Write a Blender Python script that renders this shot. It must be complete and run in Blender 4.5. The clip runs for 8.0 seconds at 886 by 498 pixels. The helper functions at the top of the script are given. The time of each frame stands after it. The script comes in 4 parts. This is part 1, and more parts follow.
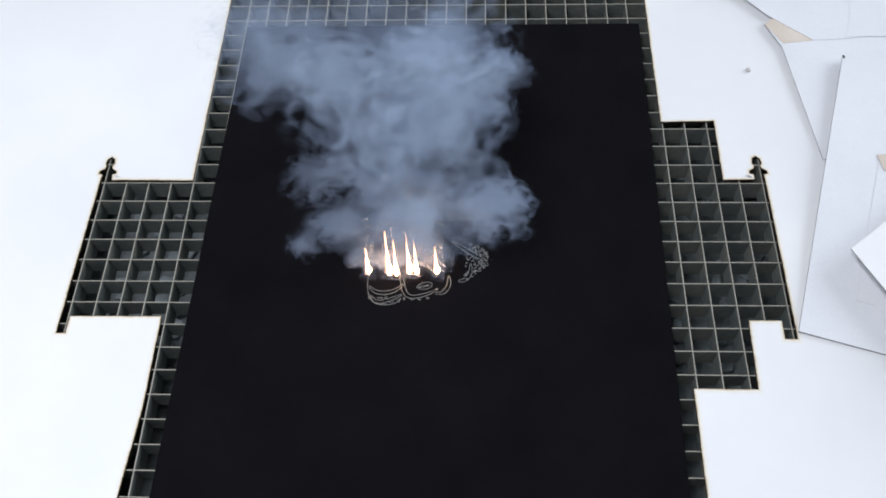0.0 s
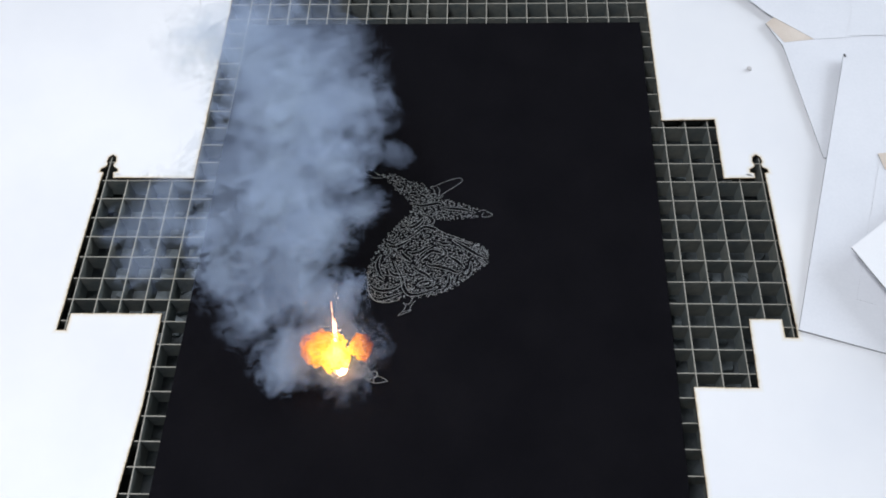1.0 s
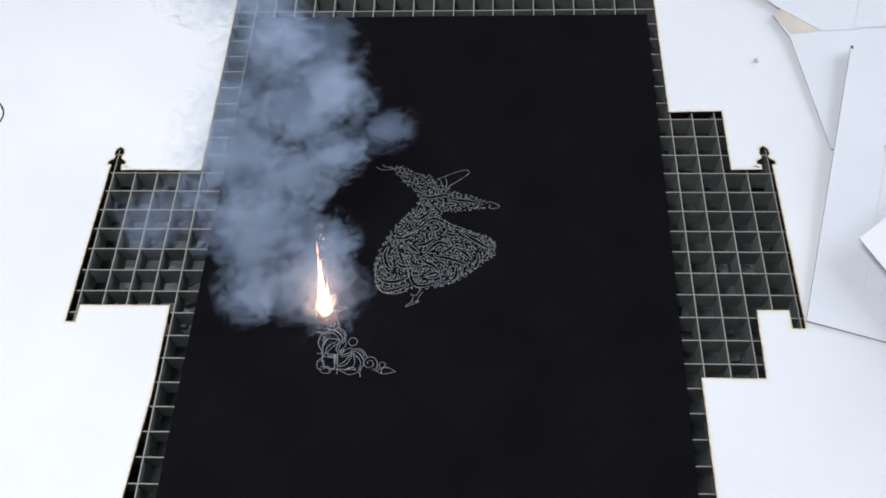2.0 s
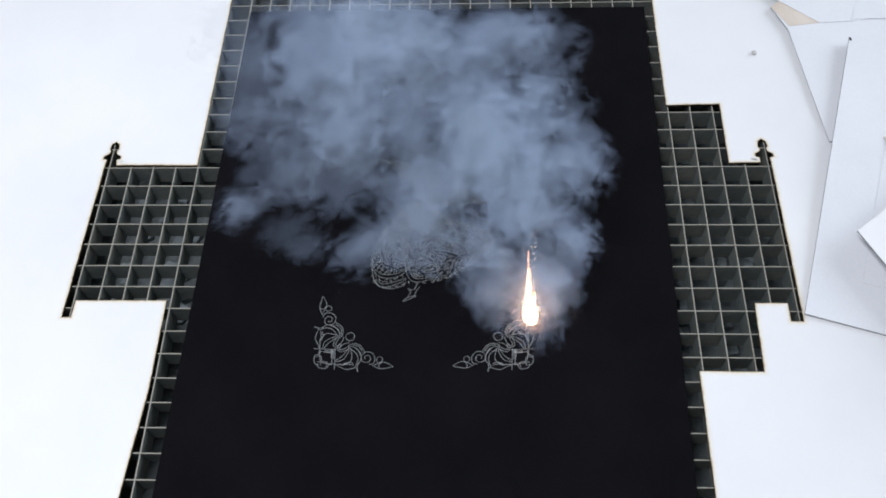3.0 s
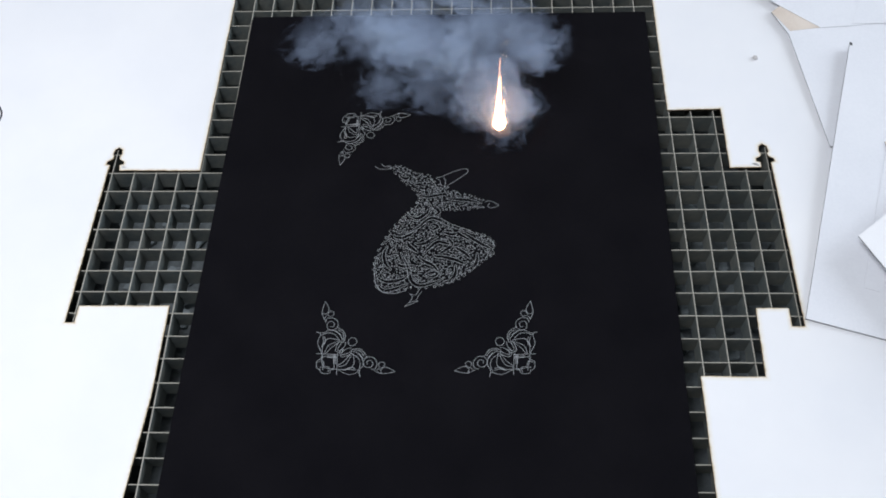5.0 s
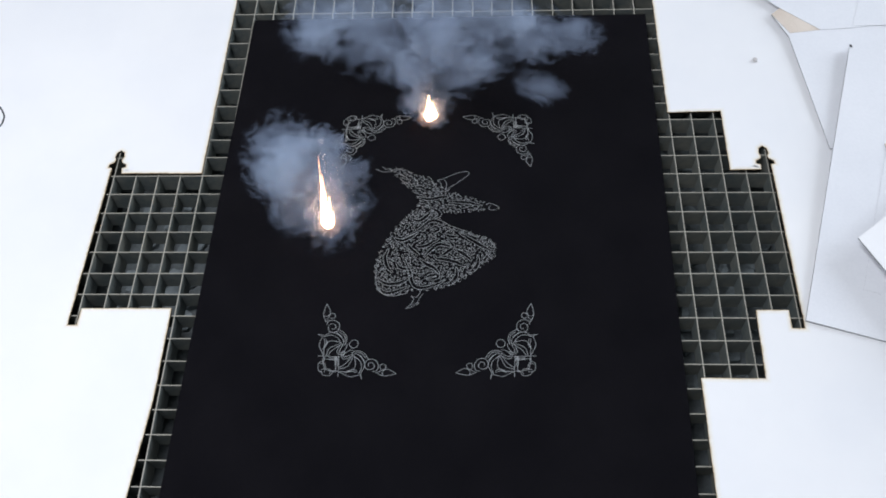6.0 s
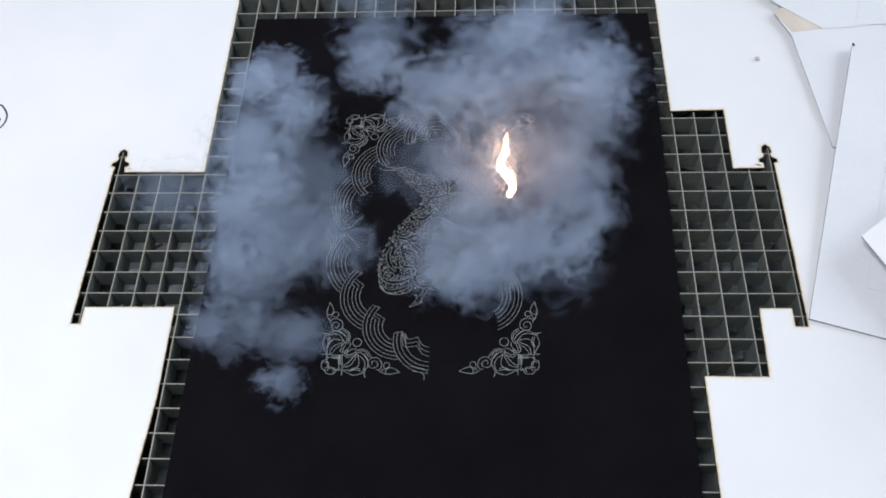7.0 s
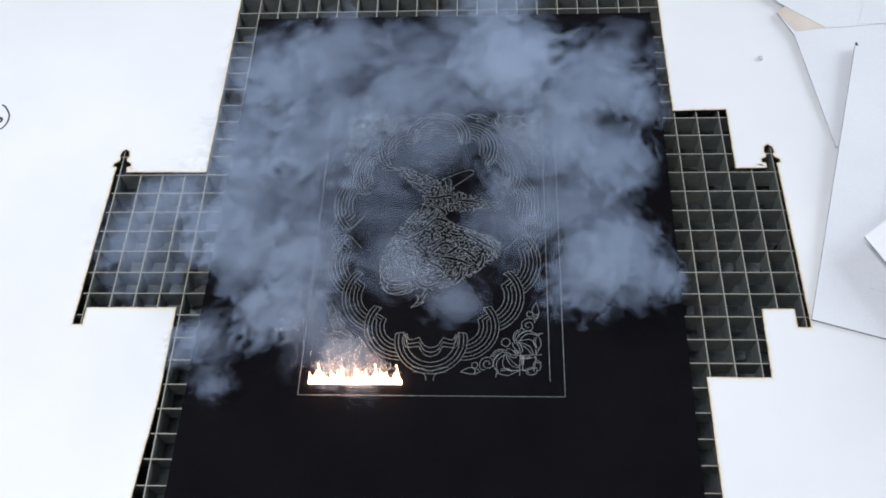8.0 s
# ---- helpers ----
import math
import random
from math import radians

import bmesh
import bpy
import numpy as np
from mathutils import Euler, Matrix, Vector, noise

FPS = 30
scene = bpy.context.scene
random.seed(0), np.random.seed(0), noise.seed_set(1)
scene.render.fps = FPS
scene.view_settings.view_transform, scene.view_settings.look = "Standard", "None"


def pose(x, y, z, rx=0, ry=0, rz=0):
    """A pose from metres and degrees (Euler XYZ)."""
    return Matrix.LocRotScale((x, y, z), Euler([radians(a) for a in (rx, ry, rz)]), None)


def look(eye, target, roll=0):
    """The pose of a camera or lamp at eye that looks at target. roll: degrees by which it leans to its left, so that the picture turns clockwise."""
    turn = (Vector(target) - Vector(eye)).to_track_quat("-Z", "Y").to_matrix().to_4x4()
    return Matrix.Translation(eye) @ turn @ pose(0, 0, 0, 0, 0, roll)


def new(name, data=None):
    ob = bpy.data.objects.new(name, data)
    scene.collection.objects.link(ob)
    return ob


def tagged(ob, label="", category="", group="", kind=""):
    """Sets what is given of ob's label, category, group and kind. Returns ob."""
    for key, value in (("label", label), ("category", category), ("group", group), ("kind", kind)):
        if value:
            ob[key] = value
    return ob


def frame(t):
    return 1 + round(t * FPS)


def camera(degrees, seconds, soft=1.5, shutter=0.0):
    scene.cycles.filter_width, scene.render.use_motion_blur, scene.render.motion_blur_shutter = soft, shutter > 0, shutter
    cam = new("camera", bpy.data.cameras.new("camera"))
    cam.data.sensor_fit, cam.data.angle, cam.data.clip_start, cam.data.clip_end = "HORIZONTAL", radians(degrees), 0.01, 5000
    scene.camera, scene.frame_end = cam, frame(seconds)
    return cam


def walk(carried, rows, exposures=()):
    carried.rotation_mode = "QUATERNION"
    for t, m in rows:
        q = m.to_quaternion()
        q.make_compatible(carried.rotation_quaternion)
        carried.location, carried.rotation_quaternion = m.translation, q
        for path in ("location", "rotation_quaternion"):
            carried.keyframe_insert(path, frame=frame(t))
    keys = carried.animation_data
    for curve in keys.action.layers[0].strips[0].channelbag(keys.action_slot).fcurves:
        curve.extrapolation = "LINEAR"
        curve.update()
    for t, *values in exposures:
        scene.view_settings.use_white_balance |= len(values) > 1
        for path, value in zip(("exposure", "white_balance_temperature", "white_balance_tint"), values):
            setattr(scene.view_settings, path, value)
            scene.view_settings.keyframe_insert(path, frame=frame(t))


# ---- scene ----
cam = camera(53.4, 8.0, soft=1.8)
PATH = [
    (0, (0.155, -0.3002, 0.4204), (0.0759, 0.7351, -1.2883), -3.5),
    (0.5, (0.1563, -0.3, 0.4199), (0.0758, 0.7354, -1.2898), -3.47),
    (1, (0.1561, -0.3016, 0.4198), (0.0719, 0.7354, -1.2885), -3.63),
    (1.5, (0.154, -0.3048, 0.4197), (0.0604, 0.7306, -1.289), -4.03),
    (3, (0.1548, -0.3037, 0.4175), (0.0656, 0.7154, -1.3003), -4.2),
    (3.5, (0.1539, -0.3032, 0.4184), (0.069, 0.7143, -1.301), -3.97),
    (4, (0.154, -0.304, 0.42), (0.068, 0.7179, -1.297), -4.0),
    (4.5, (0.1545, -0.3028, 0.4192), (0.0647, 0.7194, -1.2983), -4.22),
    (6, (0.1552, -0.3027, 0.4217), (0.0586, 0.7204, -1.2939), -4.65),
    (6.5, (0.1539, -0.3024, 0.4205), (0.0592, 0.7203, -1.2961), -4.6),
    (7, (0.1534, -0.3037, 0.4213), (0.057, 0.7207, -1.2944), -4.65),
    (7.5, (0.153, -0.3024, 0.4223), (0.0564, 0.7177, -1.296), -4.67),
    (8, (0.1543, -0.3025, 0.4214), (0.0502, 0.718, -1.2951), -5.04),
]
walk(cam, [(t, look(e, g, r)) for t, e, g, r in PATH])

# ---- light ----
world = bpy.data.worlds.new("world")
scene.world = world
world.use_nodes = True
wn = world.node_tree
sky = wn.nodes.new("ShaderNodeTexSky")
sky.sky_type, sky.sun_disc = "NISHITA", False
sky.sun_elevation, sky.sun_rotation = radians(40), radians(90)
wn.nodes["Background"].inputs["Strength"].default_value = 0.1
wn.links.new(sky.outputs[0], wn.nodes["Background"].inputs["Color"])
scene.cycles.transparent_max_bounces = 40


def area(name, m, sx, sy, watts, colour):
    data = bpy.data.lights.new(name, "AREA")
    data.shape, data.size, data.size_y, data.energy, data.color = "RECTANGLE", sx, sy, watts, colour
    ob = new(name, data)
    ob.matrix_world = m
    return ob


# daylight in an unseen window's opening, and an added fill above the card's left
area("window_light", look((2.08, 0.75, 0.75), (0.1, 0.0, 0.0)), 1.5, 1.1, 38.5, (0.815, 0.892, 1.0))
area("ceiling_tube", look((-0.15, -0.18, 0.88), (-0.05, -0.10, 0.0)), 0.6, 0.25, 7.7, (0.90, 0.925, 1.0))


# ---- materials ----
def material(name):
    m = bpy.data.materials.new(name)
    m.use_nodes = True
    return m, m.node_tree, m.node_tree.nodes["Principled BSDF"]


def link(t, a, b):
    t.links.new(a, b)


def noise_node(t, scale, detail=4.0, rough=0.55, coords="Object"):
    co = t.nodes.new("ShaderNodeTexCoord")
    n = t.nodes.new("ShaderNodeTexNoise")
    n.inputs["Scale"].default_value, n.inputs["Detail"].default_value, n.inputs["Roughness"].default_value = scale, detail, rough
    link(t, co.outputs[coords], n.inputs["Vector"])
    return n


def ramp(t, fac, stops):
    r = t.nodes.new("ShaderNodeValToRGB")
    while len(r.color_ramp.elements) < len(stops):
        r.color_ramp.elements.new(0.5)
    for e, (p, c) in zip(r.color_ramp.elements, stops):
        e.position, e.color = p, (*c, 1)
    link(t, fac, r.inputs["Fac"])
    return r


def math_node(t, op, a, b=None, clamp=False):
    n = t.nodes.new("ShaderNodeMath")
    n.operation, n.use_clamp = op, clamp
    for i, v in enumerate((a, b)):
        if v is None:
            continue
        if isinstance(v, (int, float)):
            n.inputs[i].default_value = v
        else:
            link(t, v, n.inputs[i])
    return n.outputs[0]


def surface(name, dark, light, scale, rough, bump=0.1, fine=900.0, metallic=0.0, distance=0.0004, gloss=0.5):
    m, t, p = material(name)
    big = noise_node(t, scale)
    small = noise_node(t, fine, 3.0, 0.6)
    mix = math_node(t, "ADD", math_node(t, "MULTIPLY", big.outputs[0], 0.65), math_node(t, "MULTIPLY", small.outputs[0], 0.35))
    c = ramp(t, mix, [(0.34, dark), (0.66, light)])
    link(t, c.outputs[0], p.inputs["Base Color"])
    p.inputs["Roughness"].default_value, p.inputs["Metallic"].default_value = rough, metallic
    p.inputs["Specular IOR Level"].default_value = gloss
    b = t.nodes.new("ShaderNodeBump")
    b.inputs["Strength"].default_value, b.inputs["Distance"].default_value = bump, distance
    link(t, small.outputs[0], b.inputs["Height"])
    link(t, b.outputs[0], p.inputs["Normal"])
    return m


WHITE = surface("white_card", (0.74, 0.745, 0.77), (0.82, 0.82, 0.835), 9, 0.6, 0.06)
PAPER = surface("white_paper", (0.72, 0.735, 0.77), (0.79, 0.80, 0.83), 14, 0.7, 0.12, 600)
BRIGHT = surface("bright_card", (0.82, 0.82, 0.83), (0.86, 0.86, 0.87), 20, 0.5, 0.03)
EDGE = surface("card_edge", (0.24, 0.24, 0.255), (0.36, 0.36, 0.375), 60, 0.8)
BURNT = surface("burnt_edge", (0.015, 0.012, 0.01), (0.07, 0.05, 0.03), 220, 0.9, gloss=0.1)
BEIGE = surface("brown_board", (0.58, 0.49, 0.41), (0.72, 0.64, 0.56), 40, 0.8)
BLACK = surface("black_leather", (0.0046, 0.0044, 0.0058), (0.0070, 0.0066, 0.0082), 26, 0.9, 0.0, 350, distance=0.0002, gloss=0.02)
BLACK_EDGE = surface("black_core", (0.02, 0.021, 0.024), (0.05, 0.052, 0.058), 300, 0.85, 0.3, 1200, gloss=0.1)
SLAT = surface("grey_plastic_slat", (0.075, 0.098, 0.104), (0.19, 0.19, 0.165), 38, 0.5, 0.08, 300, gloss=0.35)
# upward faces painted paler and warmer: lit, dusty tops over dim walls
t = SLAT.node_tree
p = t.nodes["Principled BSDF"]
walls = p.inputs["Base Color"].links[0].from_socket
geo, sep, lit_tops = t.nodes.new("ShaderNodeNewGeometry"), t.nodes.new("ShaderNodeSeparateXYZ"), t.nodes.new("ShaderNodeMix")
lit_tops.data_type = "RGBA"
lit_tops.inputs["B"].default_value = (0.33, 0.315, 0.27, 1)
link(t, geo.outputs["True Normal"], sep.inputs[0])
link(t, math_node(t, "GREATER_THAN", sep.outputs["Z"], 0.5), lit_tops.inputs["Factor"])
link(t, walls, lit_tops.inputs["A"])
link(t, lit_tops.outputs["Result"], p.inputs["Base Color"])
BED = surface("dark_bed_plate", (0.035, 0.043, 0.047), (0.12, 0.14, 0.145), 65, 0.6, 0.2, 400)
SCRAP = surface("grey_offcut", (0.10, 0.125, 0.135), (0.22, 0.25, 0.26), 90, 0.7)
STEEL = surface("painted_steel", (0.30, 0.31, 0.33), (0.36, 0.37, 0.39), 6, 0.5)
WALL = surface("wall_paint", (0.66, 0.66, 0.65), (0.72, 0.72, 0.71), 2, 0.9, 0.05, 150)
FLOOR = surface("floor_screed", (0.26, 0.26, 0.26), (0.36, 0.36, 0.35), 3, 0.7, 0.1, 90)
INK = surface("black_ink", (0.01, 0.01, 0.014), (0.02, 0.02, 0.026), 90, 0.5)
ASH = surface("grey_engraved_line", (0.20, 0.21, 0.216), (0.54, 0.56, 0.57), 500, 0.9, 0.4, 2500, distance=0.0002)
PELLET = surface("grey_pellet", (0.5, 0.48, 0.47), (0.62, 0.6, 0.6), 300, 0.7)

# the cut card: scorched brown along the laser cut
m, t, p = material("white_card_scorched")
CUT_CARD = m
at = t.nodes.new("ShaderNodeAttribute")
at.attribute_name = "scorch"
n1 = noise_node(t, 9)
n2 = noise_node(t, 260, 4)
n3 = noise_node(t, 5, 2)
base = ramp(t, n1.outputs[0], [(0.3, (0.765, 0.775, 0.80)), (0.7, (0.835, 0.835, 0.84))])
amount = math_node(t, "MULTIPLY", at.outputs["Fac"], math_node(t, "ADD", 0.2, n2.outputs[0]), True)
scorch = ramp(t, amount, [(0.0, (1, 1, 1)), (0.30, (0.97, 0.93, 0.84)), (0.6, (0.72, 0.58, 0.38)), (0.95, (0.10, 0.07, 0.04))])
mul = t.nodes.new("ShaderNodeMix")
mul.data_type, mul.blend_type = "RGBA", "MULTIPLY"
mul.inputs["Factor"].default_value = 1.0
link(t, base.outputs[0], mul.inputs["A"])
link(t, scorch.outputs[0], mul.inputs["B"])
link(t, mul.outputs["Result"], p.inputs["Base Color"])
p.inputs["Roughness"].default_value = 0.6


def smoke_material(name, density):
    """Thin towards the rim of each billow, broken up by noise."""
    m, t, p = material(name)
    t.nodes.remove(p)
    out = t.nodes["Material Output"]
    co = t.nodes.new("ShaderNodeTexCoord")
    info = t.nodes.new("ShaderNodeObjectInfo")
    flat = t.nodes.new("ShaderNodeVectorMath")
    flat.operation = "MULTIPLY"
    flat.inputs[1].default_value = (1, 1, 0)
    link(t, co.outputs["Object"], flat.inputs[0])
    size = t.nodes.new("ShaderNodeVectorMath")
    size.operation = "LENGTH"
    link(t, flat.outputs[0], size.inputs[0])
    shift = t.nodes.new("ShaderNodeVectorMath")
    shift.operation = "ADD"
    link(t, co.outputs["Object"], shift.inputs[0])
    link(t, math_node(t, "MULTIPLY", info.outputs["Random"], 40.0), shift.inputs[1])
    def puff_noise(scale, detail, rough, twist):
        n = t.nodes.new("ShaderNodeTexNoise")
        n.inputs["Scale"].default_value, n.inputs["Detail"].default_value = scale, detail
        n.inputs["Roughness"].default_value, n.inputs["Distortion"].default_value = rough, twist
        link(t, shift.outputs[0], n.inputs["Vector"])
        return math_node(t, "SUBTRACT", n.outputs[0], 0.5)

    def fade(value, lo, hi, kind="SMOOTHSTEP"):
        f = t.nodes.new("ShaderNodeMapRange")
        f.interpolation_type = kind
        for i, v in (("From Min", lo), ("From Max", hi), ("To Min", 0.0), ("To Max", 1.0)):
            f.inputs[i].default_value = v
        link(t, value, f.inputs["Value"])
        return f.outputs[0]

    # broad and fine noise eat into the rim, so that it curls and frays
    broad, curls = puff_noise(1.2, 2.0, 0.5, 0.8), puff_noise(2.7, 4.0, 0.5, 1.3)
    r = math_node(t, "SUBTRACT", size.outputs["Value"], math_node(t, "ADD", math_node(t, "MULTIPLY", broad, 1.6), math_node(t, "MULTIPLY", math_node(t, "MULTIPLY", curls, fade(size.outputs["Value"], 0.10, 0.70)), 2.3)))
    body = fade(r, 0.90, 0.10)
    rim = fade(size.outputs["Value"], 1.0, 0.58)
    own = math_node(t, "MULTIPLY", math_node(t, "ADD", 0.5, info.outputs["Random"]), density)
    fac = math_node(t, "MULTIPLY", math_node(t, "MULTIPLY", body, rim), own, True)
    # scattered light hardly follows the lumps: the normal leans to straight up
    geo = t.nodes.new("ShaderNodeNewGeometry")
    blend = t.nodes.new("ShaderNodeMix")
    blend.data_type = "VECTOR"
    blend.inputs["Factor"].default_value = 0.88
    link(t, geo.outputs["Normal"], blend.inputs["A"])
    blend.inputs["B"].default_value = (0.05, -0.1, 1.0)
    clear = t.nodes.new("ShaderNodeBsdfTransparent")
    # what passes through has lost some of its blue
    warm = t.nodes.new("ShaderNodeMix")
    warm.data_type = "RGBA"
    warm.inputs["A"].default_value, warm.inputs["B"].default_value = (1, 1, 1, 1), (0.99, 0.975, 0.925, 1)
    link(t, math_node(t, "MULTIPLY", fac, 4.0, True), warm.inputs["Factor"])
    link(t, warm.outputs["Result"], clear.inputs["Color"])
    lit = t.nodes.new("ShaderNodeBsdfDiffuse")
    lit.inputs["Color"].default_value = (0.525, 0.66, 0.93, 1)
    past = t.nodes.new("ShaderNodeBsdfTranslucent")
    past.inputs["Color"].default_value = (0.525, 0.66, 0.93, 1)
    both = t.nodes.new("ShaderNodeMixShader")
    both.inputs[0].default_value = 0.45
    link(t, lit.outputs[0], both.inputs[1])
    link(t, past.outputs[0], both.inputs[2])
    link(t, blend.outputs["Result"], lit.inputs["Normal"])
    link(t, blend.outputs["Result"], past.inputs["Normal"])
    mix = t.nodes.new("ShaderNodeMixShader")
    link(t, fac, mix.inputs[0])
    link(t, clear.outputs[0], mix.inputs[1])
    link(t, both.outputs[0], mix.inputs[2])
    link(t, mix.outputs[0], out.inputs["Surface"])
    return m


SMOKE = smoke_material("blue_grey_smoke", 0.192)
SMOKE_THIN = smoke_material("thin_blue_grey_smoke", 0.10)
SMOKE_FRESH = smoke_material("fresh_smoke", 0.15)


def fire_material(name, low, high, strength, height, ragged=0.0):
    """White-hot at the foot, dimmer and broken up towards the tip."""
    m, t, p = material(name)
    t.nodes.remove(p)
    em = t.nodes.new("ShaderNodeEmission")
    co = t.nodes.new("ShaderNodeTexCoord")
    sep = t.nodes.new("ShaderNodeSeparateXYZ")
    link(t, co.outputs["Object"], sep.inputs[0])
    n = noise_node(t, 480, 3)
    rise = math_node(t, "DIVIDE", sep.outputs["Z"], height)
    up = math_node(t, "ADD", rise, math_node(t, "MULTIPLY", math_node(t, "SUBTRACT", n.outputs[0], 0.5), 0.7), True)
    c = ramp(t, up, [(0.0, low), (1.0, high)])
    link(t, c.outputs[0], em.inputs["Color"])
    left = math_node(t, "SUBTRACT", 1.12, up)
    link(t, math_node(t, "MULTIPLY", math_node(t, "MULTIPLY", left, left), strength), em.inputs["Strength"])
    out = em.outputs[0]
    if ragged:
        clear, mix = t.nodes.new("ShaderNodeBsdfTransparent"), t.nodes.new("ShaderNodeMixShader")
        gap = math_node(t, "ADD", math_node(t, "MULTIPLY", rise, ragged), math_node(t, "MULTIPLY", math_node(t, "SUBTRACT", n.outputs[0], 0.5), 1.6))
        f = t.nodes.new("ShaderNodeMapRange")
        f.inputs["From Min"].default_value, f.inputs["From Max"].default_value = 0.62, 0.80
        link(t, gap, f.inputs["Value"])
        link(t, f.outputs[0], mix.inputs[0])
        link(t, out, mix.inputs[1])
        link(t, clear.outputs[0], mix.inputs[2])
        out = mix.outputs[0]
    link(t, out, t.nodes["Material Output"].inputs["Surface"])
    return m


FIRE = fire_material("white_hot_flame", (1.0, 0.53, 0.28), (1.0, 0.40, 0.20), 40.0, 0.042, 0.85)
SPARK = fire_material("white_spark", (1.0, 0.72, 0.46), (1.0, 0.6, 0.36), 5.0, 0.2)


def fireball_material():
    """Yellow in the middle of the burst, red and ragged outside."""
    m, t, p = material("orange_flame")
    t.nodes.remove(p)
    em, clear, mix = t.nodes.new("ShaderNodeEmission"), t.nodes.new("ShaderNodeBsdfTransparent"), t.nodes.new("ShaderNodeMixShader")
    co, off, size = t.nodes.new("ShaderNodeTexCoord"), t.nodes.new("ShaderNodeVectorMath"), t.nodes.new("ShaderNodeVectorMath")
    off.operation, size.operation = "SUBTRACT", "LENGTH"
    off.inputs[1].default_value = (-0.002, -0.006, 0.018)
    link(t, co.outputs["Object"], off.inputs[0])
    link(t, off.outputs[0], size.inputs[0])
    n = noise_node(t, 170, 3)
    far = math_node(t, "ADD", math_node(t, "DIVIDE", size.outputs["Value"], 0.021), math_node(t, "MULTIPLY", math_node(t, "SUBTRACT", n.outputs[0], 0.5), 0.8), True)
    c = ramp(t, far, [(0.0, (1.0, 0.72, 0.22)), (0.4, (1.0, 0.50, 0.06)), (0.75, (1.0, 0.22, 0.02)), (1.0, (0.7, 0.06, 0.02))])
    link(t, c.outputs[0], em.inputs["Color"])
    link(t, math_node(t, "SUBTRACT", 3.3, math_node(t, "MULTIPLY", far, 2.1)), em.inputs["Strength"])
    f = t.nodes.new("ShaderNodeMapRange")
    for i, v in (("From Min", 0.25), ("From Max", 0.95), ("To Min", 0.8), ("To Max", 0.0)):
        f.inputs[i].default_value = v
    link(t, far, f.inputs["Value"])
    link(t, f.outputs[0], mix.inputs[0])
    link(t, clear.outputs[0], mix.inputs[1])
    link(t, em.outputs[0], mix.inputs[2])
    link(t, mix.outputs[0], t.nodes["Material Output"].inputs["Surface"])
    return m


ORANGE = fireball_material()


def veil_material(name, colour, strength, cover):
    """A see-through emissive shell that paints the glow of the thin gas round a flame."""
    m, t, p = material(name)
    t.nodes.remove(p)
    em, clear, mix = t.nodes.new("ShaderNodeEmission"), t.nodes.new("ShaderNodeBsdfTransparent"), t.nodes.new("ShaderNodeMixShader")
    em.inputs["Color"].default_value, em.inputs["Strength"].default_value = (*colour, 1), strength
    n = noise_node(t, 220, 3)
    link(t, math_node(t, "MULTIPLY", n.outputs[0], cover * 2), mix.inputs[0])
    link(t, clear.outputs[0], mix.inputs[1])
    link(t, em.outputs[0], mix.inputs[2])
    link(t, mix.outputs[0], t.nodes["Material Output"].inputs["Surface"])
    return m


VEIL = veil_material("orange_glow_shell", (1.0, 0.52, 0.26), 1.5, 0.05)
FIRE.cycles.emission_sampling = "FRONT"
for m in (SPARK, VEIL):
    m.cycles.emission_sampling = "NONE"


# ---- building helpers ----
def finish(bm, mat, smooth=False):
    me = bpy.data.meshes.new("mesh")
    bm.normal_update()
    bm.to_mesh(me)
    bm.free()
    for mt in mat if isinstance(mat, (list, tuple)) else [mat]:
        me.materials.append(mt)
    for f in me.polygons:
        f.use_smooth = smooth
    return me


def part(name, bm, mat, parent=None, label="", smooth=False):
    ob = new(name, finish(bm, mat, smooth) if isinstance(bm, bmesh.types.BMesh) else bm)
    ob.parent = parent
    return tagged(ob, label)


def box_into(bm, x0, y0, z0, x1, y1, z1, bevel=0.0):
    g = bmesh.ops.create_cube(bm, size=1)
    bmesh.ops.scale(bm, vec=(x1 - x0, y1 - y0, z1 - z0), verts=g["verts"])
    bmesh.ops.translate(bm, vec=((x0 + x1) / 2, (y0 + y1) / 2, (z0 + z1) / 2), verts=g["verts"])
    if bevel:
        bmesh.ops.bevel(bm, geom=list({e for v in g["verts"] for e in v.link_edges}), offset=bevel, segments=2, affect="EDGES")


def box(*a):
    bm = bmesh.new()
    box_into(bm, *a)
    return bm


# ---- room, closed around the machine ----
def room():
    X0, X1, Y0, Y1, Z0, Z1 = -2.2, 2.2, -2.2, 2.2, -0.9, 1.7
    w = 0.12
    tagged(part("floor", box(X0 - w, Y0 - w, Z0 - w, X1 + w, Y1 + w, Z0), FLOOR), "grey screed workshop floor", "floor", kind="structure")
    tagged(part("ceiling", box(X0 - w, Y0 - w, Z1, X1 + w, Y1 + w, Z1 + w), WALL), "plain pale workshop ceiling", "ceiling", kind="structure")
    for nm, b in (("wall_north", (X0 - w, Y1, Z0, X1 + w, Y1 + w, Z1)), ("wall_south", (X0 - w, Y0 - w, Z0, X1 + w, Y0, Z1)), ("wall_west", (X0 - w, Y0, Z0, X0, Y1, Z1))):
        tagged(part(nm, box(*b), WALL), "plain pale painted workshop wall", "wall", kind="structure")
    # the east wall has the window's opening
    bm = bmesh.new()
    box_into(bm, X1, Y0, Z0, X1 + w, 0.0, Z1)
    box_into(bm, X1, 1.5, Z0, X1 + w, Y1, Z1)
    box_into(bm, X1, 0.0, Z0, X1 + w, 1.5, 0.2)
    box_into(bm, X1, 0.0, 1.3, X1 + w, 1.5, Z1)
    tagged(part("wall_east", bm, WALL), "plain pale wall with a window opening", "wall", kind="structure")


room()


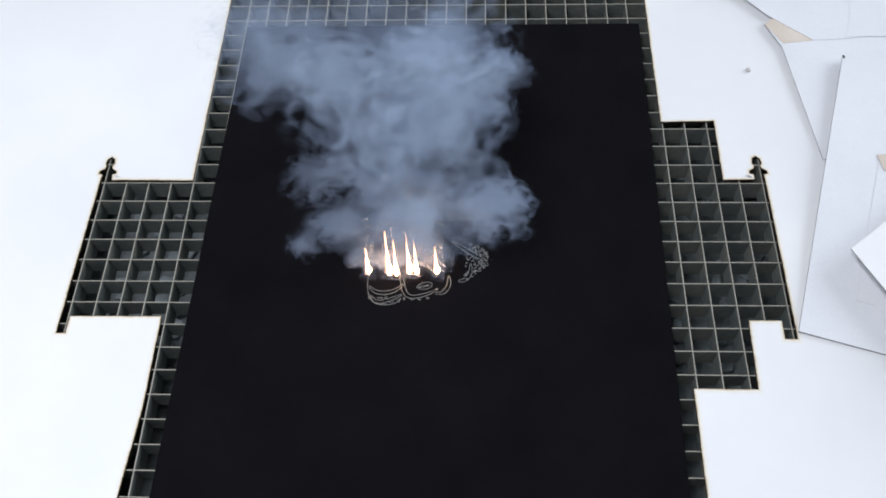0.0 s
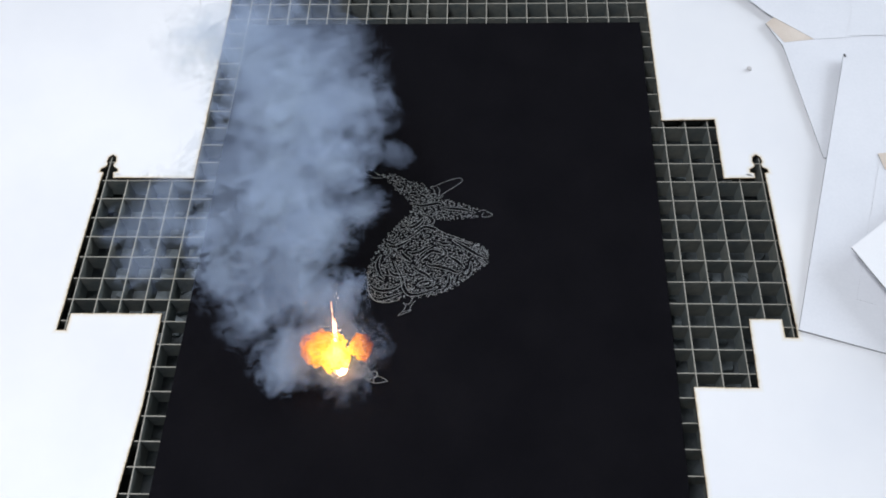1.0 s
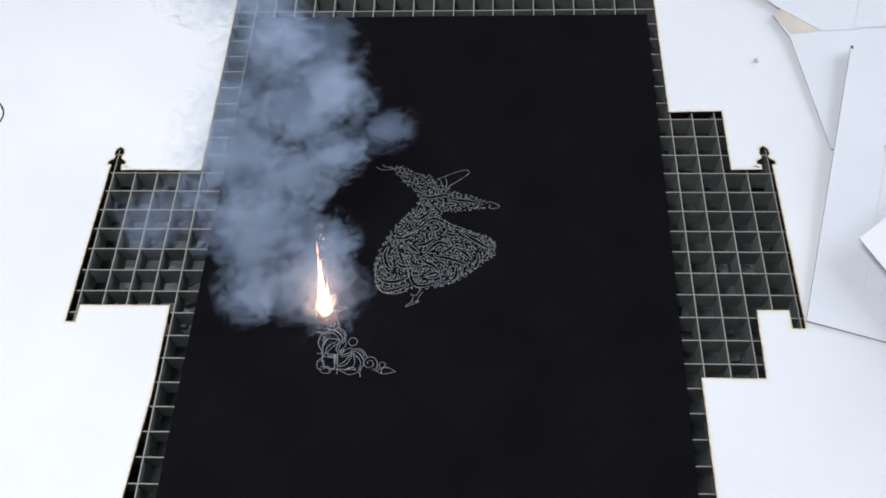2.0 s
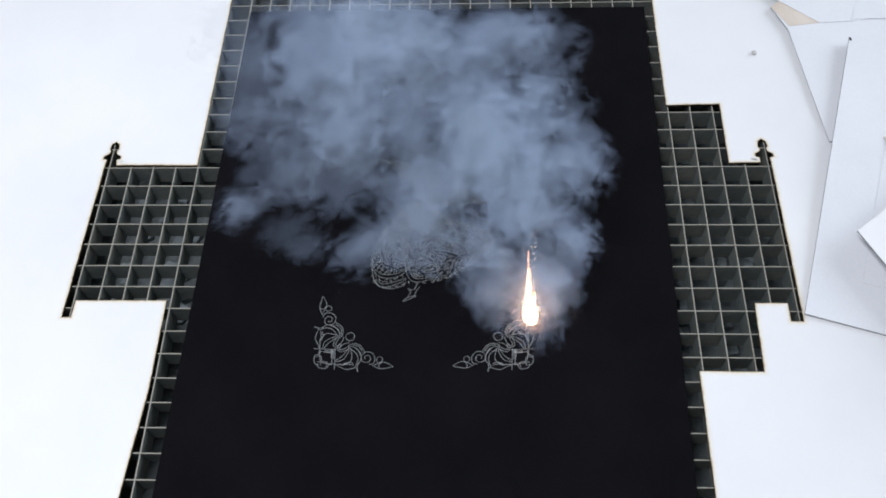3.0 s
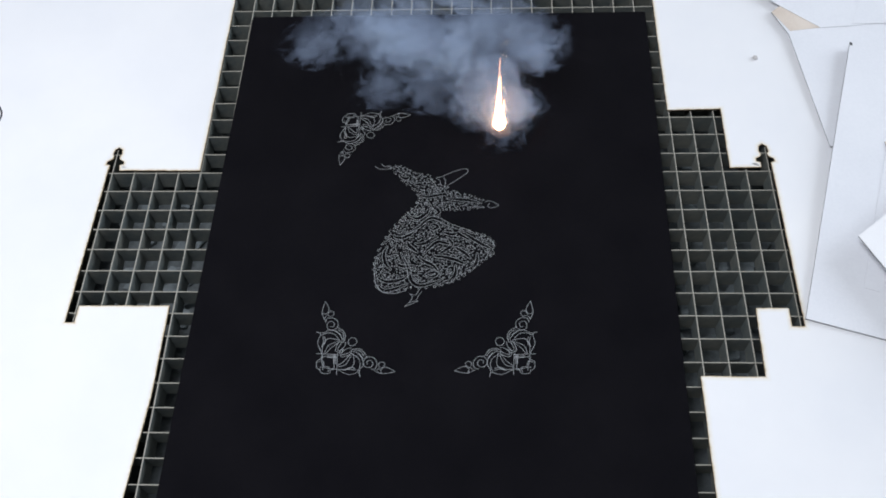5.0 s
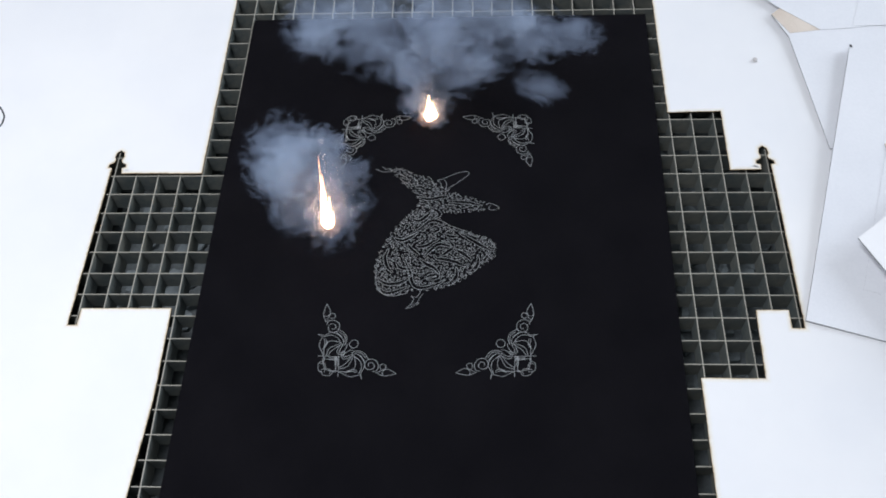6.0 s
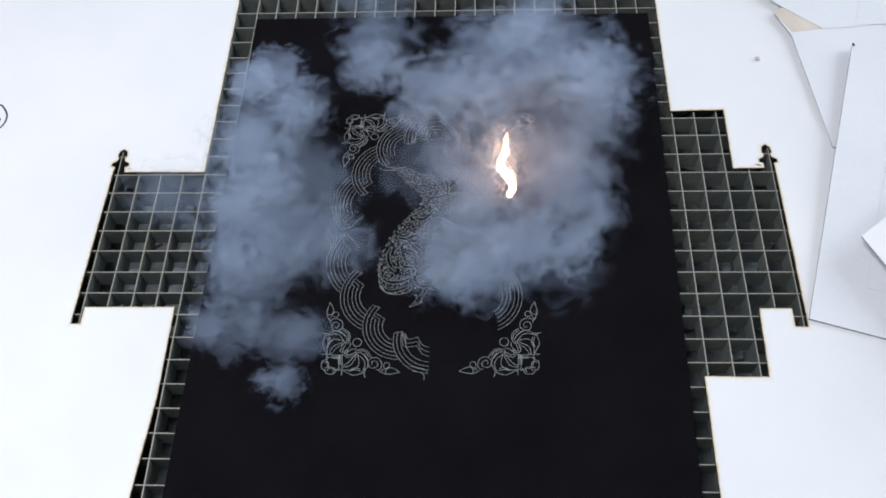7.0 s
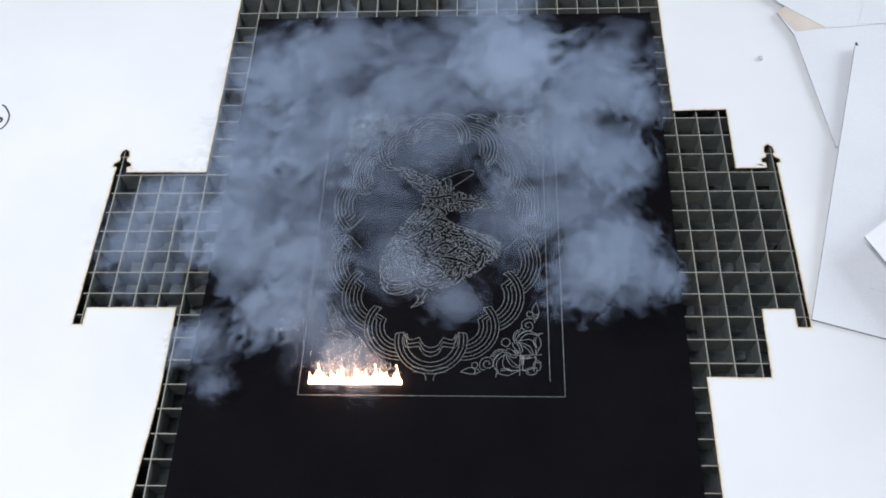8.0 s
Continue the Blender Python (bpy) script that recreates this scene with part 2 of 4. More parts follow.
# ---- machine bed and egg-crate grid ----
CELL = 0.0133


def machine_bed():
    root = tagged(new("laser_machine_bed"), "grey steel laser machine bed with dark plate", "machine bed")
    part("cabinet", box(-0.62, -0.55, -0.90, 0.78, 0.62, -0.034, 0.006), STEEL, root)
    part("bed_plate", box(-0.60, -0.53, -0.0338, 0.76, 0.60, -0.030), BED, root, "dark dusty bed plate")
    for a in ((-0.62, -0.55, -0.0336, -0.602, 0.62, -0.001), (0.762, -0.55, -0.0336, 0.78, 0.62, -0.001),
              (-0.602, -0.55, -0.0336, 0.762, -0.532, -0.001), (-0.602, 0.602, -0.0336, 0.762, 0.62, -0.001)):
        part("rim", box(*a, 0.002), STEEL, root)


machine_bed()


def grid_panel():
    """Crossing slats, each a piece; tops very slightly uneven."""
    root = tagged(new("egg_crate_grid"), "grey plastic egg-crate grid lying on the bed", "grid")
    rnd = random.Random(3)
    h, w = 0.0135, 0.00032
    i0, i1, j0, j1 = -12, 31, -22, 16

    def slat(length, across):
        bm = bmesh.new()
        a, b = ((w, length / 2) if across else (length / 2, w))
        box_into(bm, -a, -b, -h, a, b, 0)
        top = [e for e in bm.edges if all(v.co.z > -1e-6 for v in e.verts)]
        bmesh.ops.bevel(bm, geom=top, offset=0.00015, segments=1, affect="EDGES")
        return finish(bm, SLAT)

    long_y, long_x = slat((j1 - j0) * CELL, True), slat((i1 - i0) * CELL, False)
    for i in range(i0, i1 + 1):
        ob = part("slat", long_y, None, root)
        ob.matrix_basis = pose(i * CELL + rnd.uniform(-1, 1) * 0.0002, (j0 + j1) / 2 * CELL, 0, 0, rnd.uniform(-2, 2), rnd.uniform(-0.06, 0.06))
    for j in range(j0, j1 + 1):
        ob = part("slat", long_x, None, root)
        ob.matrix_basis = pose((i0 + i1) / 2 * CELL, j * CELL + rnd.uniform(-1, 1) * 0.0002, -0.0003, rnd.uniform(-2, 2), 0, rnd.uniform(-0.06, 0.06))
    foot = box(-0.004, -0.004, -0.0165, 0.004, 0.004, 0)
    me = finish(foot, SLAT)
    for i in (i0, 10, i1):
        for j in (j0, -4, j1):
            part("foot", me, None, root).matrix_basis = pose(i * CELL, j * CELL, -0.0134)


grid_panel()


def offcuts():
    """Small grey offcuts that fell through the grid onto the plate."""
    rnd = random.Random(11)
    for k in range(95):
        x = rnd.choice((rnd.uniform(-0.07, 0.012), rnd.uniform(0.255, 0.32)))
        y = rnd.uniform(-0.13, 0.05)
        a, b, c = rnd.uniform(0.002, 0.0045), rnd.uniform(0.002, 0.005), rnd.uniform(0.001, 0.006)
        bm = box(-a, -b, 0, a, b, c, 0.0004)
        for v in bm.verts:
            v.co.x += 0.25 * v.co.y
        ob = part("offcut", bm, SCRAP)
        ob.matrix_basis = pose(x, y, -0.0298, 0, 0, rnd.uniform(0, 180))
        tagged(ob, "small grey offcut fallen on the bed plate", "offcut", "offcuts under the grid")


offcuts()


# ---- the white card with its laser-cut opening ----
def offset_loop(pts, d):
    """Each corner moved out by d, mitred (points run anticlockwise)."""
    out = []
    n = len(pts)
    for k in range(n):
        a, b, c = Vector(pts[k - 1]), Vector(pts[k]), Vector(pts[(k + 1) % n])
        e, f = (b - a).normalized(), (c - b).normalized()
        p, q = Vector((e.y, -e.x)), Vector((f.y, -f.x))
        s = p + q
        s = s / max(s.length_squared, 0.8) * 2
        out.append(b + s * d)
    return out


def finial(x, y, side):
    """The turret's top, from its outer foot over the knob to its inner foot; side 1 runs towards +x."""
    w = [(-0.0029, 0.0), (-0.0029, 0.0035), (-0.0052, 0.0042), (-0.0050, 0.0062), (-0.0024, 0.0078), (-0.0018, 0.0095), (-0.0028, 0.0118),
         (-0.0022, 0.0150), (0.0, 0.0168), (0.0022, 0.0150), (0.0028, 0.0118), (0.0018, 0.0095), (0.0024, 0.0078), (0.0050, 0.0062), (0.0052, 0.0042), (0.0029, 0.0035), (0.0029, 0.0)]
    pts = [(x + a, y + b) for a, b in w]
    return pts if side > 0 else pts[::-1]


def cover_card():
    root = tagged(new("cover_card"), "large white card with scorched laser-cut opening on the grid", "card")
    # the opening, anticlockwise from its lower side
    hole = [(-0.0218, -0.245), (0.2634, -0.245), (0.2638, -0.128), (0.2960, -0.128), (0.2970, -0.0895), (0.3140, -0.0895), (0.3140, -0.1000), (0.3205, -0.1000), (0.3203, 0.0012)]
    hole += finial(0.3172, 0.0014, -1)[1:]
    hole += [(0.2963, 0.0010), (0.2967, 0.0447), (0.2650, 0.0440), (0.2650, 0.185), (-0.0128, 0.185), (-0.0132, 0.0002), (-0.0620, 0.0004)]
    hole += finial(-0.0656, 0.0008, -1)[1:-1]
    hole += [(-0.0688, 0.0008), (-0.0702, -0.0998), (-0.0650, -0.0998), (-0.0648, -0.0897), (-0.0149, -0.0893), (-0.0148, -0.142)]
    rnd = random.Random(5)
    # points every few millimetres, so that the cut wavers
    ring = []
    for k in range(len(hole)):
        a, b = Vector(hole[k]), Vector(hole[(k + 1) % len(hole)])
        n = max(1, int((b - a).length / 0.006))
        for s in range(n):
            j = 0.00012 if s else 0.0
            ring.append(a.lerp(b, s / n) + Vector((rnd.uniform(-j, j), rnd.uniform(-j, j))))
    mid, far = offset_loop(ring, 0.0008), offset_loop(ring, 0.0027)
    bm = bmesh.new()
    lay = bm.verts.layers.float.new("scorch")
    z1, z0 = 0.0016, 0.0003
    rim = bmesh.new()
    rim_lay = rim.verts.layers.float.new("scorch")
    cut = []
    for pts, z, s in ((ring, z0, 1.0), (ring, z1, 1.0), (mid, z1, 0.45), (far, z1, 0.0)):
        vs = [rim.verts.new((p[0], p[1], z)) for p in pts]
        for v in vs:
            v[rim_lay] = s
        cut.append(vs)
    for a, b, mi in ((0, 1, 1), (1, 2, 0), (2, 3, 0)):
        for k in range(len(ring)):
            f = rim.faces.new((cut[a][k], cut[a][(k + 1) % len(ring)], cut[b][(k + 1) % len(ring)], cut[b][k]))
            f.material_index = mi
    loops = []
    for pts, z, s in ((far, z0, 0.0), (far, z1, 0.0)):
        vs = [bm.verts.new((p[0], p[1], z)) for p in pts]
        for v in vs:
            v[lay] = s
        loops.append(vs)
    outer = [(-0.56, -0.50), (0.70, -0.50), (0.70, 0.56), (-0.56, 0.56)]
    top = [bm.verts.new((x, y, z1)) for x, y in outer]
    low = [bm.verts.new((x, y, z0)) for x, y in outer]
    for k in range(4):
        bm.faces.new((low[k], low[(k + 1) % 4], top[(k + 1) % 4], top[k]))
    for vs, hs in ((top, loops[1]), (low, loops[0])):
        edges = []
        for loop in (vs, hs):
            for k in range(len(loop)):
                a, b = loop[k], loop[(k + 1) % len(loop)]
                edges.append(bm.edges.get((a, b)) or bm.edges.new((a, b)))
        bmesh.ops.triangle_fill(bm, use_beauty=True, use_dissolve=False, edges=edges)
    bmesh.ops.recalc_face_normals(bm, faces=bm.faces)
    part("sheet", bm, CUT_CARD, root)
    part("cut_edge", rim, [CUT_CARD, BURNT], root, "brown scorched laser-cut edge")
    return root


cover_card()


# ---- loose sheets beside the opening ----
def loose_sheet(name, pts, z, thick, mat, label, category="sheet", lift=(0, 0), parent=None, edge=None):
    """A sheet from its outline; lift: how far it rises in z per metre along x and y from its first corner."""
    bm = bmesh.new()
    x0, y0 = pts[0]
    vs = [bm.verts.new((x, y, z + (x - x0) * lift[0] + (y - y0) * lift[1])) for x, y in pts]
    f = bm.faces.new(vs)
    g = bmesh.ops.extrude_face_region(bm, geom=[f])
    up = [v for v in g["geom"] if isinstance(v, bmesh.types.BMVert)]
    bmesh.ops.translate(bm, vec=(0, 0, thick), verts=up)
    bmesh.ops.recalc_face_normals(bm, faces=bm.faces)
    for fc in bm.faces:
        fc.normal_update()
        fc.material_index = 0 if abs(fc.normal.z) > 0.5 else 1
    ob = part(name, bm, [mat, edge or EDGE], parent)
    return tagged(ob, label, category)


loose_sheet("paper_sheet", [(0.3388, 0.1222), (0.3466, 0.1025), (0.3551, 0.0148), (0.5955, 0.0069), (0.6153, 0.2940), (0.4272, 0.2940), (0.3678, 0.1098)], 0.0036, 0.0006, PAPER,
            "white paper sheet with a turned-up corner, lying on the card", "paper", (0, 0.008))
loose_sheet("board_scrap", [(0.3388, 0.1218), (0.3479, 0.1054), (0.3679, 0.1080), (0.3709, 0.1090), (0.3452, 0.1275)], 0.00422, 0.0001, BEIGE,
            "pale brown scrap of board between the papers", "scrap", (0, 0.008))
loose_sheet("paper_sheet", [(0.3670, 0.1078), (0.3862, 0.1090), (0.4944, 0.1230), (0.4944, 0.3099), (0.2878, 0.1968), (0.3419, 0.1297)], 0.0043, 0.0001, PAPER,
            "white paper sheet overlapping a brown scrap", "paper", (0, 0.008), edge=PAPER)
loose_sheet("paper_sheet", [(0.3876, 0.1108), (0.3945, 0.1300), (0.4192, 0.2871), (0.5415, 0.2871), (0.5415, 0.1108)], 0.0045, 0.0001, PAPER,
            "white paper sheet lying on top of another", "paper", (0, 0.008), edge=PAPER)
loose_sheet("thick_board", [(0.3211, -0.0962), (0.3606, -0.1082), (0.6150, -0.1800), (0.6326, 0.1300), (0.3802, 0.0907)], 0.0018, 0.0014, PAPER,
            "thick white board with grey edges resting on papers", "board", (0, 0.031))
loose_sheet("board_scrap", [(0.3845, 0.0150), (0.3860, 0.0040), (0.4030, 0.0040), (0.4070, 0.0170)], 0.0068, 0.0004, BEIGE,
            "brown scrap of board at the edge of the white board", "scrap", (0, 0.031))
loose_sheet("tracing_scrap", [(0.3539, -0.0784), (0.3628, -0.0814), (0.3800, -0.0450), (0.3940, 0.0030), (0.3845, 0.0099), (0.3676, -0.0383)], 0.00385, 0.0001, PAPER,
            "thin paper strip lying on the white board", "scrap", (0, 0.031), edge=EDGE)
loose_sheet("bright_card", [(0.3524, -0.0535), (0.3602, -0.0689), (0.4102, -0.1652), (0.5451, -0.0689), (0.5066, 0.0756), (0.3659, -0.0429)], 0.0145, 0.0009, BRIGHT,
            "bright white glossy card tilted up from the board", "card", (-0.035, 0.012))


def pellet():
    bm = bmesh.new()
    bmesh.ops.create_icosphere(bm, subdivisions=3, radius=0.0016)
    for v in bm.verts:
        v.co *= 1 + 0.25 * noise.noise(v.co * 900)
        v.co.z *= 0.6
        r = math.hypot(v.co.x, v.co.y)
        if v.co.z > 0:
            v.co.z -= max(0, 0.0008 - r) * 0.7
    ob = part("pellet", bm, PELLET, smooth=True)
    ob.matrix_basis = pose(0.3234, 0.0848, 0.0024)
    tagged(ob, "small pale pellet of debris on the white card", "debris")


pellet()


# ---- strokes: raised ribbons of a given width ----
def stroke_into(bm, pts, width, z=0.0, closed=False, peak=0.00012):
    n = len(pts)
    rows = []
    for k in range(n):
        a = Vector(pts[k - 1]) if k or closed else Vector(pts[0])
        b = Vector(pts[(k + 1) % n]) if k < n - 1 or closed else Vector(pts[-1])
        d = b - a
        d = d.normalized() if d.length > 1e-9 else Vector((1, 0))
        s = Vector((-d.y, d.x)) * width / 2
        p = Vector(pts[k])
        rows.append([bm.verts.new((*(p + s), z)), bm.verts.new((*p, z + peak)), bm.verts.new((*(p - s), z))])
    for k in range(n if closed else n - 1):
        a, b = rows[k], rows[(k + 1) % n]
        bm.faces.new((a[0], a[1], b[1], b[0]))
        bm.faces.new((a[1], a[2], b[2], b[1]))


def smooth_line(pts, n=6, closed=False):
    """A Catmull-Rom line through the points."""
    out = []
    m = len(pts)
    P = [Vector(p) for p in pts]
    for k in range(m if closed else m - 1):
        if closed:
            a, b, c, d = P[k - 1], P[k], P[(k + 1) % m], P[(k + 2) % m]
        else:
            a, b, c, d = P[max(k - 1, 0)], P[k], P[k + 1], P[min(k + 2, m - 1)]
        for s in range(n):
            t = s / n
            out.append(0.5 * (2 * b + (c - a) * t + (2 * a - 5 * b + 4 * c - d) * t * t + (3 * b - a - 3 * c + d) * t ** 3))
    if not closed:
        out.append(P[-1])
    return out


def arc(cx, cy, r, a0, a1, n=10, ry=None):
    return [(cx + r * math.cos(radians(a0 + (a1 - a0) * k / n)), cy + (ry or r) * math.sin(radians(a0 + (a1 - a0) * k / n))) for k in range(n + 1)]


bm = bmesh.new()
stroke_into(bm, smooth_line([(-0.1535, 0.0535), (-0.1509, 0.0517), (-0.1478, 0.0475), (-0.1463, 0.0440), (-0.1463, 0.0390), (-0.1480, 0.0352), (-0.1510, 0.0335), (-0.1550, 0.0330)]), 0.0011, 0.00165, peak=0.0001)
stroke_into(bm, smooth_line([(-0.1560, 0.0435), (-0.1520, 0.0430), (-0.1503, 0.0414), (-0.1515, 0.0395), (-0.1560, 0.0388)]), 0.0016, 0.00165, peak=0.0001)
tagged(part("pen_mark", bm, INK), "round black pen mark on the white card", "pen mark")
bm = bmesh.new()
stroke_into(bm, [(0.3803, 0.0905), (0.3806, 0.0880)], 0.0013, 0.00905, peak=0.0001)
tagged(part("pen_mark", bm, INK), "tiny black mark on the board's corner", "pen mark")


# ---- the black sheet ----
TOP = 0.0017
bm = bmesh.new()
box_into(bm, -0.0030, -0.240, 0.0002, 0.2548, 0.1262, TOP)
# cut a little out of square
for v in bm.verts:
    v.co.x += 0.0125 * (v.co.y + 0.240)
    v.co.y += 0.0035 * (v.co.x - 0.13)
bmesh.ops.bevel(bm, geom=[e for e in bm.edges if all(v.co.z > 0.001 for v in e.verts)], offset=0.0005, segments=2, affect="EDGES")
bmesh.ops.recalc_face_normals(bm, faces=bm.faces)
for fc in bm.faces:
    fc.normal_update()
    fc.material_index = 0 if fc.normal.z > 0.9 else 1
tagged(part("black_sheet", bm, [BLACK, BLACK_EDGE]), "matt black leather sheet lying on the grid, being engraved", "sheet")


# ---- engraving: strokes come up out of the sheet as the laser passes ----
REVEAL = []


def engraved(name, strokes, parent, when, width=0.00042):
    bm = bmesh.new()
    for s in strokes:
        stroke_into(bm, s, width)
    ob = part(name, bm, ASH, parent)
    ob.matrix_basis = pose(0, 0, TOP + 0.00003 if when <= 0 else TOP - 0.0009)
    REVEAL.append((ob, when))
    return ob


def sheet_root(name):
    ob = new(name)
    ob.matrix_basis = pose(0.0, -0.0003, 0)
    return ob


def inside(p, poly):
    x, y = p
    hit = False
    for k in range(len(poly)):
        (x0, y0), (x1, y1) = poly[k - 1], poly[k]
        if (y0 > y) != (y1 > y) and x < (x1 - x0) * (y - y0) / (y1 - y0) + x0:
            hit = not hit
    return hit


def calligraphic_motif():
    """A flaring bell of script with two long sprays above it."""
    root = tagged(sheet_root("engraved_script_motif"), "fine grey engraved script motif on the black sheet", "engraving")
    bell = [(0.118, -0.022), (0.126, -0.028), (0.132, -0.035), (0.140, -0.039), (0.151, -0.043), (0.159, -0.047), (0.1605, -0.052), (0.159, -0.057), (0.154, -0.061),
            (0.148, -0.066), (0.141, -0.072), (0.134, -0.075), (0.124, -0.0775), (0.114, -0.078), (0.105, -0.080), (0.0975, -0.078), (0.0955, -0.070), (0.0950, -0.061), (0.0985, -0.050), (0.104, -0.040), (0.111, -0.030)]
    spray_l = [(0.0985, 0.0025), (0.102, 0.0045), (0.110, 0.0015), (0.117, -0.002), (0.123, -0.0035), (0.127, -0.009), (0.134, -0.012), (0.133, -0.018), (0.118, -0.0175), (0.112, -0.0125), (0.106, -0.006)]
    spray_r = [(0.118, -0.016), (0.130, -0.014), (0.138, -0.014), (0.147, -0.0175), (0.1545, -0.0205), (0.1545, -0.026), (0.143, -0.0275), (0.134, -0.0285), (0.126, -0.028), (0.116, -0.025)]
    shapes = [bell, spray_l, spray_r]
    rnd = random.Random(21)
    # long flowing letters, left dark between two fine outlines
    bands = [[(0.1040, -0.0440), (0.1057, -0.0458), (0.1094, -0.0461), (0.1136, -0.0440), (0.1172, -0.0411)],
             [(0.1164, -0.0493), (0.1181, -0.0505), (0.1222, -0.0497), (0.1258, -0.0470), (0.1294, -0.0452)],
             [(0.1209, -0.0574), (0.1244, -0.0529), (0.1290, -0.0489), (0.1338, -0.0497), (0.1369, -0.0509)],
             [(0.1119, -0.0483), (0.1134, -0.0514), (0.1166, -0.0544), (0.1185, -0.0558)],
             [(0.1266, -0.0556), (0.1282, -0.0580), (0.1329, -0.0586), (0.1392, -0.0604), (0.1434, -0.0624), (0.1467, -0.0613)],
             [(0.1337, -0.0452), (0.1371, -0.0501), (0.1330, -0.0546), (0.1298, -0.0565)],
             [(0.1380, -0.0519), (0.1433, -0.0553), (0.1477, -0.0597)],
             [(0.1088, -0.0556), (0.1114, -0.0611), (0.1138, -0.0664), (0.1148, -0.0717), (0.1175, -0.0758), (0.1221, -0.0763), (0.1292, -0.0740), (0.1334, -0.0713)],
             [(0.1060, -0.0605), (0.1084, -0.0640), (0.1134, -0.0646), (0.1167, -0.0638)],
             [(0.0961, -0.0700), (0.0994, -0.0732), (0.1046, -0.0741), (0.1107, -0.0723), (0.1148, -0.0682)],
             [(0.0970, -0.0759), (0.1008, -0.0796), (0.1064, -0.0787), (0.1141, -0.0752)],
             [(0.1219, -0.0709), (0.1250, -0.0687), (0.1291, -0.0687), (0.1273, -0.0707), (0.1230, -0.0713)],
             [(0.1392, -0.0633), (0.1393, -0.0687), (0.1366, -0.0734), (0.1323, -0.0742)],
             [(0.1511, -0.0555), (0.1508, -0.0615), (0.1480, -0.0657), (0.1444, -0.0665)],
             [(0.1404, -0.0414), (0.1452, -0.0445), (0.1505, -0.0482), (0.1557, -0.0515), (0.1595, -0.0533)],
             [(0.1013, -0.0514), (0.0995, -0.0569), (0.1009, -0.0629), (0.1042, -0.0670)],
             [(0.1184, -0.0580), (0.1226, -0.0616), (0.1269, -0.0640), (0.1301, -0.0681)],
             [(0.1315, -0.0421), (0.1363, -0.0439), (0.1399, -0.0433)],
             [(0.1119, -0.0314), (0.1174, -0.0333), (0.1221, -0.0297), (0.1238, -0.0266)],
             [(0.1083, -0.0456), (0.1176, -0.0393), (0.1238, -0.0335), (0.1291, -0.0339), (0.1356, -0.0379), (0.1431, -0.0406), (0.1515, -0.0443)],
             [(0.1156, -0.0168), (0.1222, -0.0186), (0.1319, -0.0168), (0.1333, -0.0186)],
             [(0.1224, -0.0241), (0.1270, -0.0262), (0.1292, -0.0292), (0.1261, -0.0315)],
             [(0.1051, -0.0032), (0.1091, -0.0059), (0.1113, -0.0045)],
             [(0.1143, -0.0105), (0.1175, -0.0099), (0.1209, -0.0119)],
             [(0.1331, -0.0198), (0.1396, -0.0204), (0.1460, -0.0211), (0.1536, -0.0233)],
             [(0.1240, -0.0390), (0.1266, -0.0373), (0.1287, -0.0389), (0.1264, -0.0406), (0.1240, -0.0393)]]
    bands = [smooth_line(b, 8) for b in bands]
    mids = [p for b in bands for p in b]
    lines = []
    for b in bands:
        for side in (-0.0011, 0.0011):
            pts = []
            for k in range(len(b)):
                d = (b[min(k + 1, len(b) - 1)] - b[max(k - 1, 0)]).normalized()
                taper = math.sin(math.pi * (0.08 + 0.84 * k / (len(b) - 1)))
                pts.append(b[k] + Vector((-d.y, d.x)) * side * taper)
            lines.append(pts)
    # small letters: hooks, loops and dots packed between
    tries = 0
    placed = []
    while len(placed) < 1900 and tries < 20000:
        tries += 1
        p = Vector((rnd.uniform(0.094, 0.162), rnd.uniform(-0.081, 0.005)))
        if not any(inside(p, s) for s in shapes) or any((p - m).length < 0.00175 for m in mids) or any((p - q).length < 0.00132 for q in placed):
            continue
        placed.append(p)
        r, a, kind = rnd.uniform(0.00042, 0.00082), rnd.uniform(0, 360), rnd.random()
        if kind < 0.45:
            lines.append([Vector(q) for q in arc(p.x, p.y, r, a, a + rnd.uniform(150, 300), 7)])
        elif kind < 0.75:
            e = Vector((math.cos(radians(a)), math.sin(radians(a)))) * r * 1.4
            s = Vector((-e.y, e.x)) * 0.6
            lines.append(smooth_line([p - e, p - e * 0.3 + s, p + e * 0.3 - s, p + e], 3))
        else:
            lines.append([Vector(q) for q in arc(p.x, p.y, r * 0.75, 0, 360, 7)])
    # outer tendrils
    extra = [smooth_line([(0.0910, 0.0030), (0.0935, 0.0012), (0.0985, 0.0010), (0.1005, 0.0020)]), smooth_line([(0.0945, 0.0048), (0.0965, 0.0030), (0.1000, 0.0035)]),
             smooth_line([(0.1300, -0.0110), (0.1290, -0.0070), (0.1270, -0.0055), (0.1300, -0.0045), (0.1380, -0.0005), (0.1440, 0.0010), (0.1452, -0.0015), (0.1400, -0.0060), (0.1335, -0.0110)], 5),
             smooth_line([(0.1320, -0.0120), (0.1325, -0.0075), (0.1312, -0.0052)]),
             smooth_line([(0.1552, -0.0225), (0.1580, -0.0215), (0.1630, -0.0245), (0.1590, -0.0262), (0.1570, -0.0250), (0.1580, -0.0232)]),
             smooth_line([(0.0950, -0.0640), (0.0955, -0.0730), (0.0985, -0.0795), (0.1055, -0.0815), (0.1130, -0.0795)]),
             smooth_line([(0.1125, -0.0892), (0.1150, -0.0868), (0.1195, -0.0858), (0.1160, -0.0878), (0.1125, -0.0892)]),
             smooth_line([(0.1150, -0.0865), (0.1165, -0.0835), (0.1150, -0.0815), (0.1180, -0.0822), (0.1200, -0.0785)]),
             smooth_line([(0.1185, -0.0860), (0.1195, -0.0830), (0.1215, -0.0800)])]
